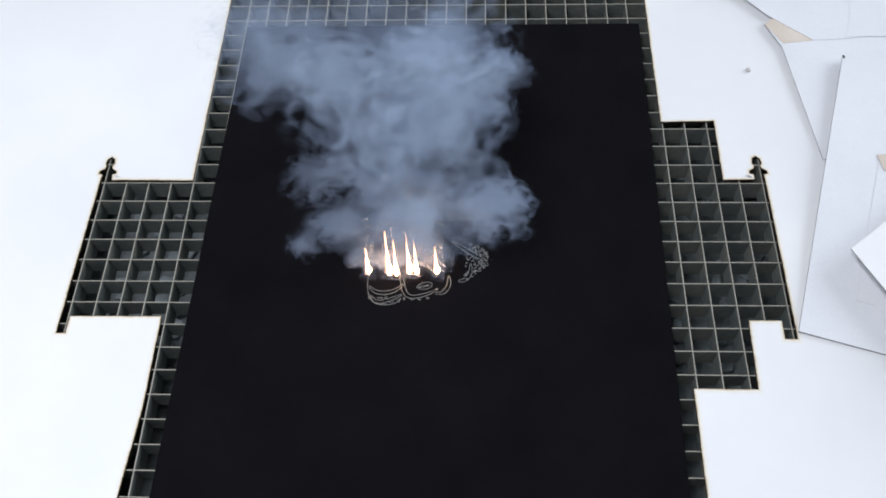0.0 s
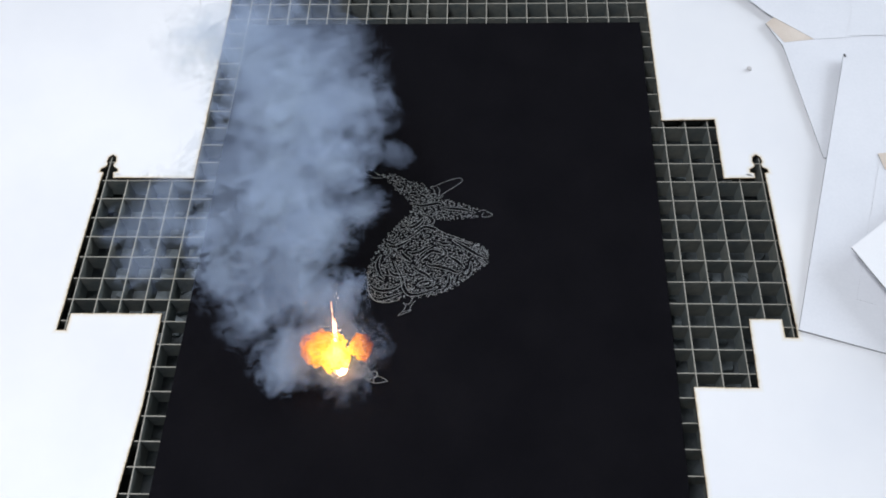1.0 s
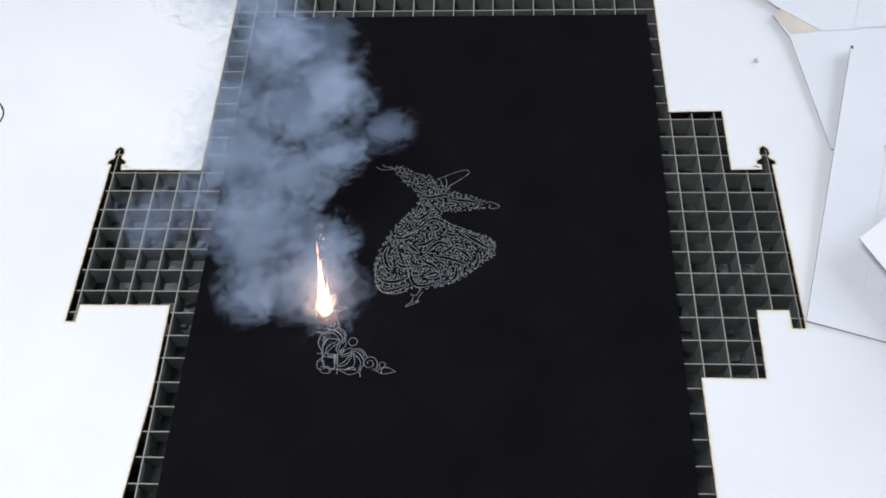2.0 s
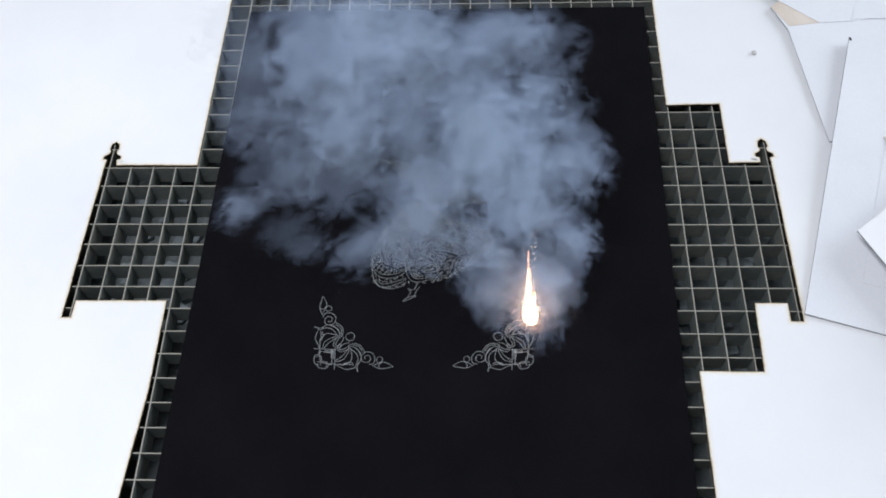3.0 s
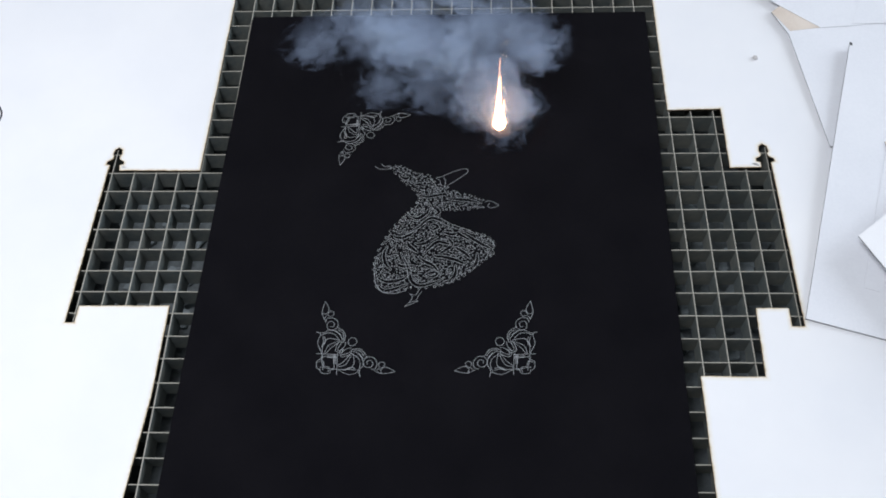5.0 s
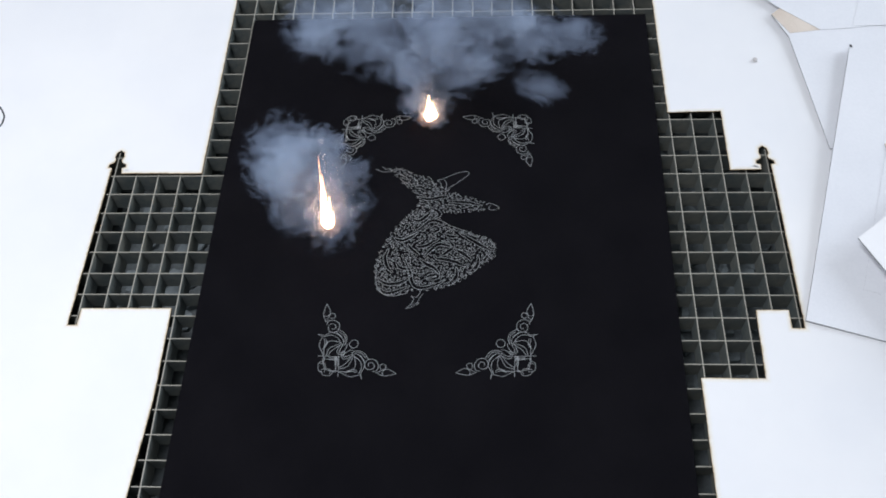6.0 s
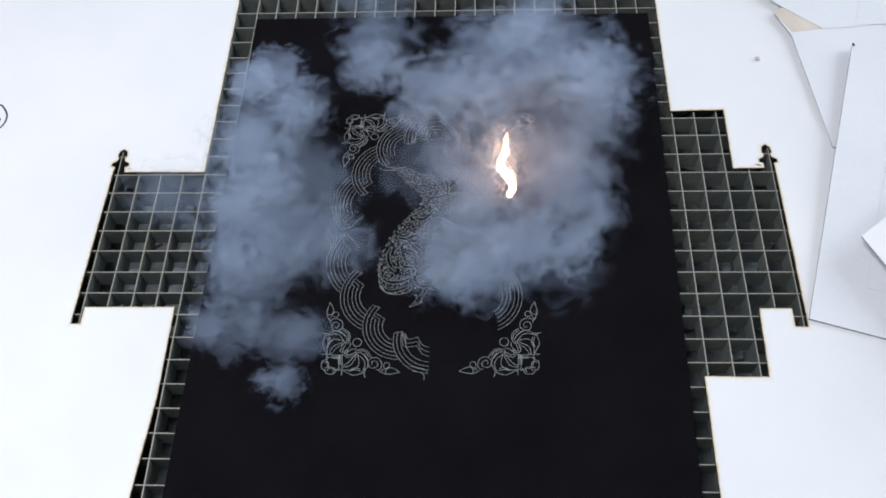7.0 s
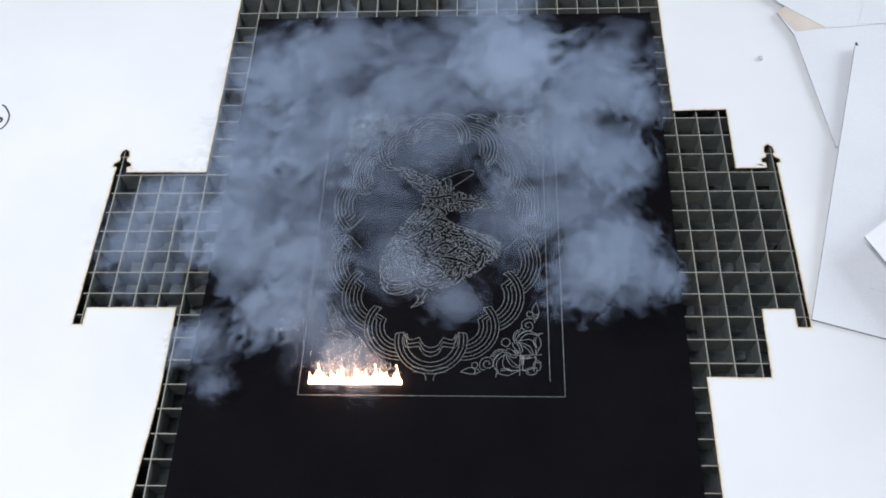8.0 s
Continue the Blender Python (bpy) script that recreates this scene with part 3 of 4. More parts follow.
    # knobbly border of the bell
    edge = smooth_line([Vector(p) for p in bell], 5, True)
    for k in range(0, len(edge), 2):
        c = edge[k]
        lines.append([Vector(q) for q in arc(c.x + rnd.uniform(-3e-4, 3e-4), c.y + rnd.uniform(-3e-4, 3e-4), rnd.uniform(0.0006, 0.001), rnd.uniform(0, 180), rnd.uniform(260, 420), 6)])
    bins = {}
    for s in lines + extra:
        c = sum((Vector(p) for p in s), Vector((0, 0))) / len(s)
        w = 0.0 if c.y > -0.030 else 0.04 + 0.34 * (-c.y - 0.030) / 0.05
        # the long letters of the hem and its far corner come first
        if c.x > 0.148 or (c.y < -0.064 and len(s) > 12) or c.y < -0.0765:
            w = 0.0
        if c.y < -0.0815:
            w = 0.43
        bins.setdefault(0.0 if w == 0 else round(w, 1) + 0.03, []).append(s)
    for w, group in sorted(bins.items()):
        engraved("script_stroke", group, root, w, 0.00021)


calligraphic_motif()


def corner_strokes():
    """One corner piece in units of its leg, corner at (0, 0); drawn on one leg and mirrored about the diagonal."""
    half = [[(0.017, 0.998), (0.072, 0.902), (0.069, 0.820), (0.032, 0.756)],
            [(0.017, 0.998), (-0.012, 0.839), (0.035, 0.729)],
            [(-0.010, 0.827), (0.040, 0.815), (0.081, 0.849), (0.131, 0.856), (0.148, 0.812), (0.119, 0.783), (0.072, 0.795)],
            [(0.047, 0.690), (0.059, 0.746), (0.133, 0.759), (0.205, 0.712), (0.210, 0.629), (0.148, 0.583), (0.084, 0.607), (0.074, 0.671), (0.111, 0.710), (0.165, 0.683), (0.156, 0.632), (0.116, 0.637)],
            [(-0.059, 0.556), (0.030, 0.544), (0.123, 0.588), (0.227, 0.544), (0.286, 0.466), (0.274, 0.410)],
            [(0.007, 0.517), (0.104, 0.546), (0.190, 0.520), (0.252, 0.437)],
            [(0.205, 0.629), (0.306, 0.559), (0.326, 0.471), (0.299, 0.405)],
            [(0.185, 0.580), (0.269, 0.517)],
            [(0.222, 0.590), (0.294, 0.537), (0.306, 0.451)],
            [(-0.059, 0.556), (0.000, 0.529), (-0.027, 0.402), (0.035, 0.266), (-0.030, 0.256)],
            [(0.035, 0.266), (0.054, 0.193), (-0.010, 0.154), (-0.005, 0.059), (0.047, 0.034)],
            [(0.007, 0.141), (0.064, 0.156), (0.079, 0.085), (0.030, 0.071)],
            [(0.044, 0.266), (0.047, 0.390), (0.116, 0.466), (0.262, 0.441)],
            [(0.079, 0.263), (0.111, 0.363), (0.240, 0.427)],
            [(0.099, 0.261), (0.153, 0.337), (0.264, 0.420)],
            [(0.030, 0.498), (0.047, 0.417), (0.027, 0.344)],
            [(0.052, 0.493), (0.072, 0.434), (0.052, 0.371)],
            [(0.262, 0.432), (0.230, 0.373), (0.215, 0.300), (0.286, 0.273), (0.360, 0.327), (0.422, 0.337)],
            [(0.286, 0.417), (0.252, 0.346), (0.247, 0.300), (0.319, 0.315)],
            [(0.044, 0.254), (0.259, 0.241)],
            [(0.054, 0.215), (0.244, 0.207)],
            [(0.215, 0.246), (0.232, 0.112)],
            [(0.193, 0.241), (0.207, 0.117)],
            [(0.037, 0.220), (0.067, 0.085)]]
    lines = [smooth_line(h, 4) for h in half]
    full = []
    for s in lines:
        full += [s, [Vector((p.y, p.x)) for p in s]]
    full.append([Vector(p) for p in arc(0.423, 0.423, 0.057, 0, 360, 14)])
    return full


def corner_ornament(x, y, sx, sy, start, end, order):
    root = tagged(sheet_root("engraved_corner_ornament"), "engraved grey scrollwork corner on the black sheet", "engraving", "engraved corners")
    bins = {}
    for s in corner_strokes():
        c = sum(s, Vector((0, 0))) / len(s)
        u = order(c.x, c.y)
        k = min(6, max(0, int(u * 7)))
        bins.setdefault(k, []).append([(x + sx * p.x, y + sy * p.y) for p in s])
    for k, group in sorted(bins.items()):
        engraved("scroll_stroke", group, root, start + (end - start) * (k + 0.7) / 7, 0.00022)


corner_ornament(0.0690, -0.1273, 0.0405, 0.0410, 0.50, 2.10, lambda u, v: (1 - u) * 0.55 + v * 0.45)
corner_ornament(0.1802, -0.1266, -0.0405, 0.0410, 2.12, 3.12, lambda u, v: (1 - u) * 0.55 + v * 0.45)
corner_ornament(0.0692, 0.0425, 0.0410, -0.0385, 3.50, 4.58, lambda u, v: 0.25 + (1 - u) * 0.3 + v * 0.45)
corner_ornament(0.1822, 0.0425, -0.0410, -0.0385, 4.58, 5.86, lambda u, v: (1 - u) * 0.55 + v * 0.45)


def scalloped_frame():
    """Overlapping scallops on an oval: four to a quarter, each tucked under the next one towards the top or foot."""
    root = tagged(sheet_root("engraved_scalloped_frame"), "oval engraved frame of interlaced scalloped lines", "engraving")
    cx, cy = 0.1240, -0.0417
    # centre, radius and inner cusp of each scallop of a quarter, from the side to the foot, about the oval's middle
    scallops = [((0.0330, 0.0190), 0.0255, (0.0405, 0.0105)), ((0.0270, 0.0405), 0.0220, (0.0380, 0.0272)),
                ((0.0164, 0.0585), 0.0192, (0.0280, 0.0470)), ((0.0000, 0.0664), 0.0190, (0.0139, 0.0622))]
    # when the laser drew each scallop, by quarter: (to the right, upwards)
    times = {(1, 1): (7.20, 7.30, 7.40, 6.06), (1, -1): (7.02, 6.95, 7.54, 7.60), (-1, -1): (6.44, 6.52, 6.40, 6.78), (-1, 1): (6.56, 6.25, 6.12, 6.08)}

    def on(c, r, a):
        return Vector((c[0] + r * math.cos(a), c[1] + r * math.sin(a)))

    quarter = []
    for k, (c, r, cusp) in enumerate(scallops):
        lines = []
        a0 = math.atan2(cusp[1] - c[1], cusp[0] - c[0])
        nxt = scallops[k + 1] if k < 3 else None

        def run(radius, start):
            line = []
            for s in range(70):
                p = on(c, radius, start + s * 0.045)
                if (nxt and (p - Vector(nxt[0])).length < nxt[1]) or p.x < -0.0004:
                    break
                if p.y > 0.0004:
                    line.append(p)
            return line

        # the band of three lines, closed at the cusp
        for d, late in ((0.0, 0.10), (0.0019, 0.04), (0.0040, 0.0)):
            lines.append(run(r - d, a0 + late))
        lines.append([s[0] for s in lines[:3]] + [Vector(cusp)])
        # nested scallops inside it, which begin square to the band; those at the foot have three small lobes
        for d, late in ((0.0062, 0.52), (0.0082, 0.42), (0.0104, 0.30)) if nxt else ((0.0064, 0.16),):
            inner = run(r - d, a0 + late)
            if len(inner) > 2:
                lines.append([on(c, r - 0.0044, a0 + late - 0.05)] + inner)
        if not nxt:
            for d in (0.0, 0.0026, 0.0050):
                lines.append(smooth_line([(0.0128 + 0.3 * d, 0.0628), (0.0112 + 0.4 * d, 0.0662 + 0.8 * d), (0.0062, 0.0650 + d)], 5))
                lines.append(smooth_line([(0.0062, 0.0650 + d), (0.0036, 0.0694 + d), (0.0, 0.0708 + d)], 5))
        quarter.append([s for s in lines if len(s) > 2])
    # the tips at the side and at the foot
    tips = {0: [[(0.0535, 0.0115), (0.0562, 0.0040), (0.0585, 0.0016), (0.0612, 0.0014)], [(0.0560, 0.0130), (0.0578, 0.0062), (0.0612, 0.0034)]],
            3: [[(0.0085, 0.0842), (0.0040, 0.0850), (0.0022, 0.0866), (0.0020, 0.0890)], [(0.0095, 0.0815), (0.0030, 0.0828), (0.0004, 0.0850)]]}
    for (sx, sy), when in times.items():
        for k, lines in enumerate(quarter):
            drawn = [[(cx + sx * p[0], cy + sy * p[1]) for p in s] for s in lines + [smooth_line(s, 4) for s in tips.get(k, [])]]
            engraved("scallop_line", drawn, root, when[k], 0.00019)


scalloped_frame()


def border_lines():
    root = tagged(sheet_root("engraved_border"), "thin straight engraved border lines, unfinished", "engraving")
    engraved("border_line", [[(0.1925, -0.139), (0.1935, 0.050)]], root, 7.82, 0.00022)
    engraved("border_line", [[(0.1852, -0.131), (0.1860, 0.044)]], root, 7.74, 0.00022)
    engraved("border_line", [[(0.0570, -0.139), (0.1925, -0.139)]], root, 7.93, 0.00022)
    engraved("border_line", [[(0.0570, -0.139), (0.0585, 0.050)]], root, 7.88, 0.00022)
    engraved("border_line", [[(0.0620, -0.1325), (0.1090, -0.1325)]], root, 7.97, 0.00022)


border_lines()


# ---- flames ----
# where the laser burns, second by second: (t, x, y)
MOTIF_PATH = [(0, 0.113, -0.062), (0.1, 0.144, -0.061), (0.2, 0.139, -0.061), (0.3, 0.117, -0.073), (0.4, 0.113, -0.083), (0.5, 0.093, -0.119), (0.6, 0.081, -0.108), (0.7, 0.084, -0.113), (0.8, 0.086, -0.124), (0.9, 0.075, -0.124), (1, 0.084, -0.121), (1.1, 0.076, -0.105), (1.2, 0.077, -0.121), (1.3, 0.084, -0.112), (1.4, 0.07, -0.108), (1.5, 0.079, -0.11), (1.6, 0.071, -0.1), (1.7, 0.073, -0.088), (1.9, 0.069, -0.103)]
CORNER_PATH = [(2.05, 0.069, -0.09), (2.15, 0.147, -0.123), (2.4, 0.169, -0.123), (2.6, 0.163, -0.126), (2.8, 0.179, -0.114), (2.9, 0.177, -0.1), (3, 0.179, -0.1), (3.1, 0.174, -0.097), (3.2, 0.09, 0.031), (3.3, 0.081, 0.023), (3.4, 0.08, 0.023), (3.5, 0.073, 0.025), (3.6, 0.072, 0.034), (3.8, 0.082, 0.041), (4, 0.082, 0.032), (4.2, 0.069, 0.021), (4.4, 0.069, 0.013), (4.5, 0.077, 0.015), (4.6, 0.154, 0.039), (4.7, 0.166, 0.026), (5, 0.163, 0.032), (5.4, 0.174, 0.019), (5.8, 0.172, 0.009)]
FRAME_PATH = [(5.9, 0.179, 0.028), (6, 0.065, -0.036), (6.1, 0.083, -0.013), (6.2, 0.077, -0.022), (6.3, 0.082, -0.098), (6.4, 0.093, -0.111), (6.5, 0.074, -0.048), (6.6, 0.071, -0.026), (6.7, 0.099, 0.02), (6.8, 0.128, -0.126), (6.9, 0.165, -0.099), (7, 0.165, -0.017), (7.1, 0.173, -0.026), (7.2, 0.153, 0.024), (7.3, 0.177, -0.044), (7.4, 0.147, 0.015), (7.5, 0.138, -0.118), (7.6, 0.16, -0.092), (7.7, 0.176, -0.081), (7.8, 0.191, -0.089), (7.9, 0.058, -0.138), (8, 0.066, -0.132)]
FLAME_PATH = MOTIF_PATH + CORNER_PATH + FRAME_PATH


def flame_at(t):
    for (t0, x0, y0), (t1, x1, y1) in zip(FLAME_PATH, FLAME_PATH[1:]):
        if t <= t1:
            u = max(0.0, (t - t0) / (t1 - t0))
            return Vector((x0 + (x1 - x0) * u, y0 + (y1 - y0) * u, 0))
    return Vector((*FLAME_PATH[-1][1:], 0))


def tongue_into(bm, x, y, height, radius, seed, lean=0.0, blown=0.58):
    """A tongue of flame; blown: how far the draught bends it over, per height."""
    rnd = random.Random(seed)
    rings, seg = 11, 9
    prev = None
    for k in range(rings):
        u = k / (rings - 1)
        r = radius * (0.5 + 4.2 * u) if u < 0.12 else radius * 1.16 * (1 - u) ** 1.25 * (1 + 0.16 * math.sin(9 * u + seed))
        ox, oy = x + lean * u * height + rnd.uniform(-1, 1) * radius * 0.22 * u, y + blown * u * height + rnd.uniform(-1, 1) * radius * 0.18 * u
        ring = [bm.verts.new((ox + max(r, 0.00008) * math.cos(6.283 * s / seg) * rnd.uniform(0.78, 1.2), oy + max(r, 0.00008) * math.sin(6.283 * s / seg) * rnd.uniform(0.78, 1.2), height * u)) for s in range(seg)]
        if prev:
            for s in range(seg):
                bm.faces.new((prev[s], prev[(s + 1) % seg], ring[(s + 1) % seg], ring[s]))
        else:
            bm.faces.new(ring[::-1])
        prev = ring
    bm.faces.new(prev)


def sparks_into(bm, x, y, z0, z1, count, seed, lean=0.0, blown=0.58):
    rnd = random.Random(seed)
    for k in range(count):
        u = rnd.random()
        z = z0 + (z1 - z0) * u
        g = bmesh.ops.create_icosphere(bm, subdivisions=1, radius=rnd.uniform(0.00007, 0.00016) * (1.2 - 0.7 * u))
        side, ahead, tall = rnd.uniform(-1, 1) * 0.0020, rnd.uniform(-1, 1) * 0.0012, rnd.uniform(1.3, 2.6)
        for v in g["verts"]:
            v.co.z *= tall
            v.co += Vector((x + lean * z + side, y + blown * z + ahead, z))


def flame(kind, label, tongues, sparks, mat=FIRE, blown=0.58):
    root = tagged(new(kind), label, "flame")
    for i, (x, y, h, r, lean) in enumerate(tongues):
        bm = bmesh.new()
        tongue_into(bm, x, y, h, r, 5 * i + len(label), lean, blown)
        part("tongue", bm, mat, root, smooth=True)
        # emissive shells paint a glow round each tongue, wider at the main foot
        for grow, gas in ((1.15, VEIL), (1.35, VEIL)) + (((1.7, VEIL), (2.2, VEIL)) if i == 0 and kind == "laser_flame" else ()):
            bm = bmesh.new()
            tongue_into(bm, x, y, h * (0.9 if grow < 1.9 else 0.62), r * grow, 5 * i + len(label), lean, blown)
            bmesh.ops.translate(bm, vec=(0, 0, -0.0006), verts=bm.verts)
            part("flame_veil", bm, gas, root, "thin emissive shell painting the orange glow round the flame", smooth=True)
    if sparks:
        bm = bmesh.new()
        for i, (x, y, z0, z1, n) in enumerate(sparks):
            sparks_into(bm, x, y, z0, z1, n, i + 3, 0.02, blown)
        part("sparks", bm, SPARK, root, "tiny white sparks")
    return root


MAIN = flame("laser_flame", "tall white-hot spike of flame at the laser spot",
             [(0.0005, -0.0004, 0.0115, 0.0037, 0.06), (0.0003, 0, 0.027, 0.0017, -0.01), (-0.0014, -0.0003, 0.016, 0.0015, -0.03), (0.0020, 0.0003, 0.015, 0.0015, 0.05), (-0.0006, 0.0002, 0.036, 0.0010, -0.02), (0.0028, -0.0006, 0.008, 0.0016, 0.16)],
             [(0, 0, 0.016, 0.046, 50), (0.001, 0, 0.008, 0.024, 24)])
SECOND = flame("laser_flame", "small white-hot flame at a second laser spot", [(0, 0, 0.013, 0.0032, 0.02), (0.002, 0.001, 0.009, 0.0026, 0.02)], [(0, 0, 0.009, 0.019, 10)])
SPIKES = [flame("laser_flame", "thin white-hot jet of flame and sparks", [(0, 0, h, 0.0009, -0.06), (0.0003, 0.0002, h * 0.55, 0.0014, -0.05)] + ([(0.0040, -0.0003, h * 0.8, 0.0009, -0.06), (0.0042, 0.0, h * 0.45, 0.0014, -0.05)] if h > 0.02 else []), [(0, 0, h * 0.8, h * 2.3, 22), (0.0018, 0, h * 0.5, h * 1.9, 12)]) for h in (0.013, 0.023, 0.022, 0.014)]
CURVED = flame("curved_flame", "wavering strip of white-hot flame along an engraved arc",
               [(0.0024 * math.sin(k * 0.75) + 0.0005 * math.sin(k * 2.9), -0.017 + 0.0031 * k, 0.010 + 0.005 * math.sin(k * 2.3) + 0.0045 * (k in (5, 9, 11)), 0.0016 + 0.0008 * math.sin(k * 1.7) ** 2, 0.05 * math.sin(k * 1.9)) for k in range(12)], [(-0.004, -0.002, 0.006, 0.028, 22), (0, 0.015, 0.012, 0.034, 14)], blown=0.0)
WALL_FIRE = flame("flame_line", "low white-hot row of flames along a border line",
                  [(-0.0230 + 0.00142 * k, 0.0004 * math.sin(k * 1.9), 0.0028 + 0.0044 * math.sin(k * 2.7) ** 2 + 0.003 * (k % 4 == 0), 0.0008, 0.10 * math.sin(k * 1.3)) for k in range(33)], [(-0.021, 0, 0.008, 0.018, 6), (0.0, 0, 0.008, 0.018, 10), (0.008, 0, 0.008, 0.030, 12)])
bm = bmesh.new()
bmesh.ops.create_cone(bm, cap_ends=True, segments=8, radius1=0.0012, radius2=0.0012, depth=0.0475)
bmesh.ops.rotate(bm, cent=(0, 0, 0), matrix=Matrix.Rotation(radians(90), 3, "Y"), verts=bm.verts)
bmesh.ops.translate(bm, vec=(0, 0, 0.0012), verts=bm.verts)
part("flame_root", bm, FIRE, WALL_FIRE, smooth=True)


def fireball():
    root = tagged(new("orange_flame"), "ragged orange ball of burning gas", "flame")
    for c, r in (((-0.005, -0.006, 0.022), 0.0082), ((-0.012, -0.004, 0.024), 0.0066), ((0.011, -0.003, 0.023), 0.0058), ((-0.004, -0.004, 0.014), 0.0066), ((-0.009, -0.004, 0.030), 0.0050)):
        bm = bmesh.new()
        bmesh.ops.create_icosphere(bm, subdivisions=4, radius=r)
        for v in bm.verts:
            v.co *= 1 + 0.6 * noise.noise(v.co * 210 + Vector((r * 900, 0, 0))) + 0.35 * noise.noise(v.co * 520 + Vector((0, r * 900, 0)))
            v.co += Vector(c)
        part("fire_billow", bm, ORANGE, root, smooth=True)
    return root


BALL = fireball()
SMALL_BALL = tagged(new("orange_flame"), "small ragged orange ball of burning gas", "flame")
for billow in BALL.children:
    part("fire_billow", billow.data, None, SMALL_BALL).matrix_basis = Matrix.Scale(0.58, 4)


def vapour(root, r):
    """Fresh smoke that hangs about the foot of a flame."""
    for k, (x, y, z) in enumerate(((-0.35, 0.5, 0.010), (0.4, 0.35, 0.012), (-0.1, 0.9, 0.020), (0.15, -0.15, 0.007), (-0.5, 0.05, 0.016))):
        ob = part("vapour", BILLOWS_FRESH[k % 3], None, root, "fresh smoke about the flame's foot")
        ob.matrix_basis = pose(x * r, y * r, max(z, 0.30 * r), 0, 0, 70 * k) @ Matrix.Diagonal((r, r, r * 0.8, 1))


# ---- smoke ----
def billow_mesh(seed):
    """A lumpy flattened billow about one unit in radius."""
    bm = bmesh.new()
    bmesh.ops.create_icosphere(bm, subdivisions=4, radius=1)
    off = Vector((seed * 7.3, seed * 3.1, seed * 5.7))
    for v in bm.verts:
        p = v.co.copy()
        k = 0.22 * noise.noise(p * 1.6 + off) + 0.12 * noise.noise(p * 3.6 + off) + 0.05 * noise.noise(p * 8 + off)
        v.co = p * (0.92 + k)
        v.co.z *= 0.26
    return bm


BILLOWS = [finish(billow_mesh(s), SMOKE, True) for s in range(5)]
BILLOWS_FRESH = [finish(billow_mesh(s + 20), SMOKE_FRESH, True) for s in range(3)]
BILLOWS_THIN = [finish(billow_mesh(s + 9), SMOKE_THIN, True) for s in range(4)]
for thing, size in [(MAIN, 0.023), (SECOND, 0.014), (CURVED, 0.015), (WALL_FIRE, 0.017)] + [(s, 0.009) for s in SPIKES]:
    vapour(thing, size)
PUFFS = []
PUFF_RND = random.Random(17)
# plumes that already hang in place for a while before their time
HANGING = {3.0: 0.2, 4.0: 0.2, 4.5: 0.12, 5.0: 0.2, 5.5: 0.2, 6.0: 0.18, 8.0: 0.1}


PLUMES = {}


def plume(t, spot, blobs, thin=False):
    """Billows that leave the laser spot, stand at the given places (x, y, z, radius) at t, and drift on."""
    rnd = PUFF_RND
    if t not in PLUMES:
        PLUMES[t] = tagged(new("smoke_plume"), "billowing blue-grey smoke rising from the engraved sheet", "smoke", "smoke plumes")
    for x, y, z, r in blobs:
        for k in range(2):
            s = r * (rnd.uniform(0.8, 1.05) if k else 1.45)
            q = r * (0.7 if k else 0.15)
            ob = part("wisp" if thin else "billow", rnd.choice(BILLOWS_THIN if thin else BILLOWS), None, PLUMES[t])
            ob.scale = (s * rnd.uniform(0.95, 1.35), s * rnd.uniform(0.8, 1.15), s * 0.6) if thin and r < 0.02 else (s * rnd.uniform(0.9, 1.25), s * rnd.uniform(0.95, 1.4), s)
            here = Vector((x + rnd.uniform(-q, q), y + rnd.uniform(-q, q), max(z + rnd.uniform(-q, q) * 0.4, TOP + s * 0.32)))
            PUFFS.append((ob, t, Vector((*spot, -0.16)), here, rnd.uniform(-50, 50), rnd.uniform(-60, 60)))


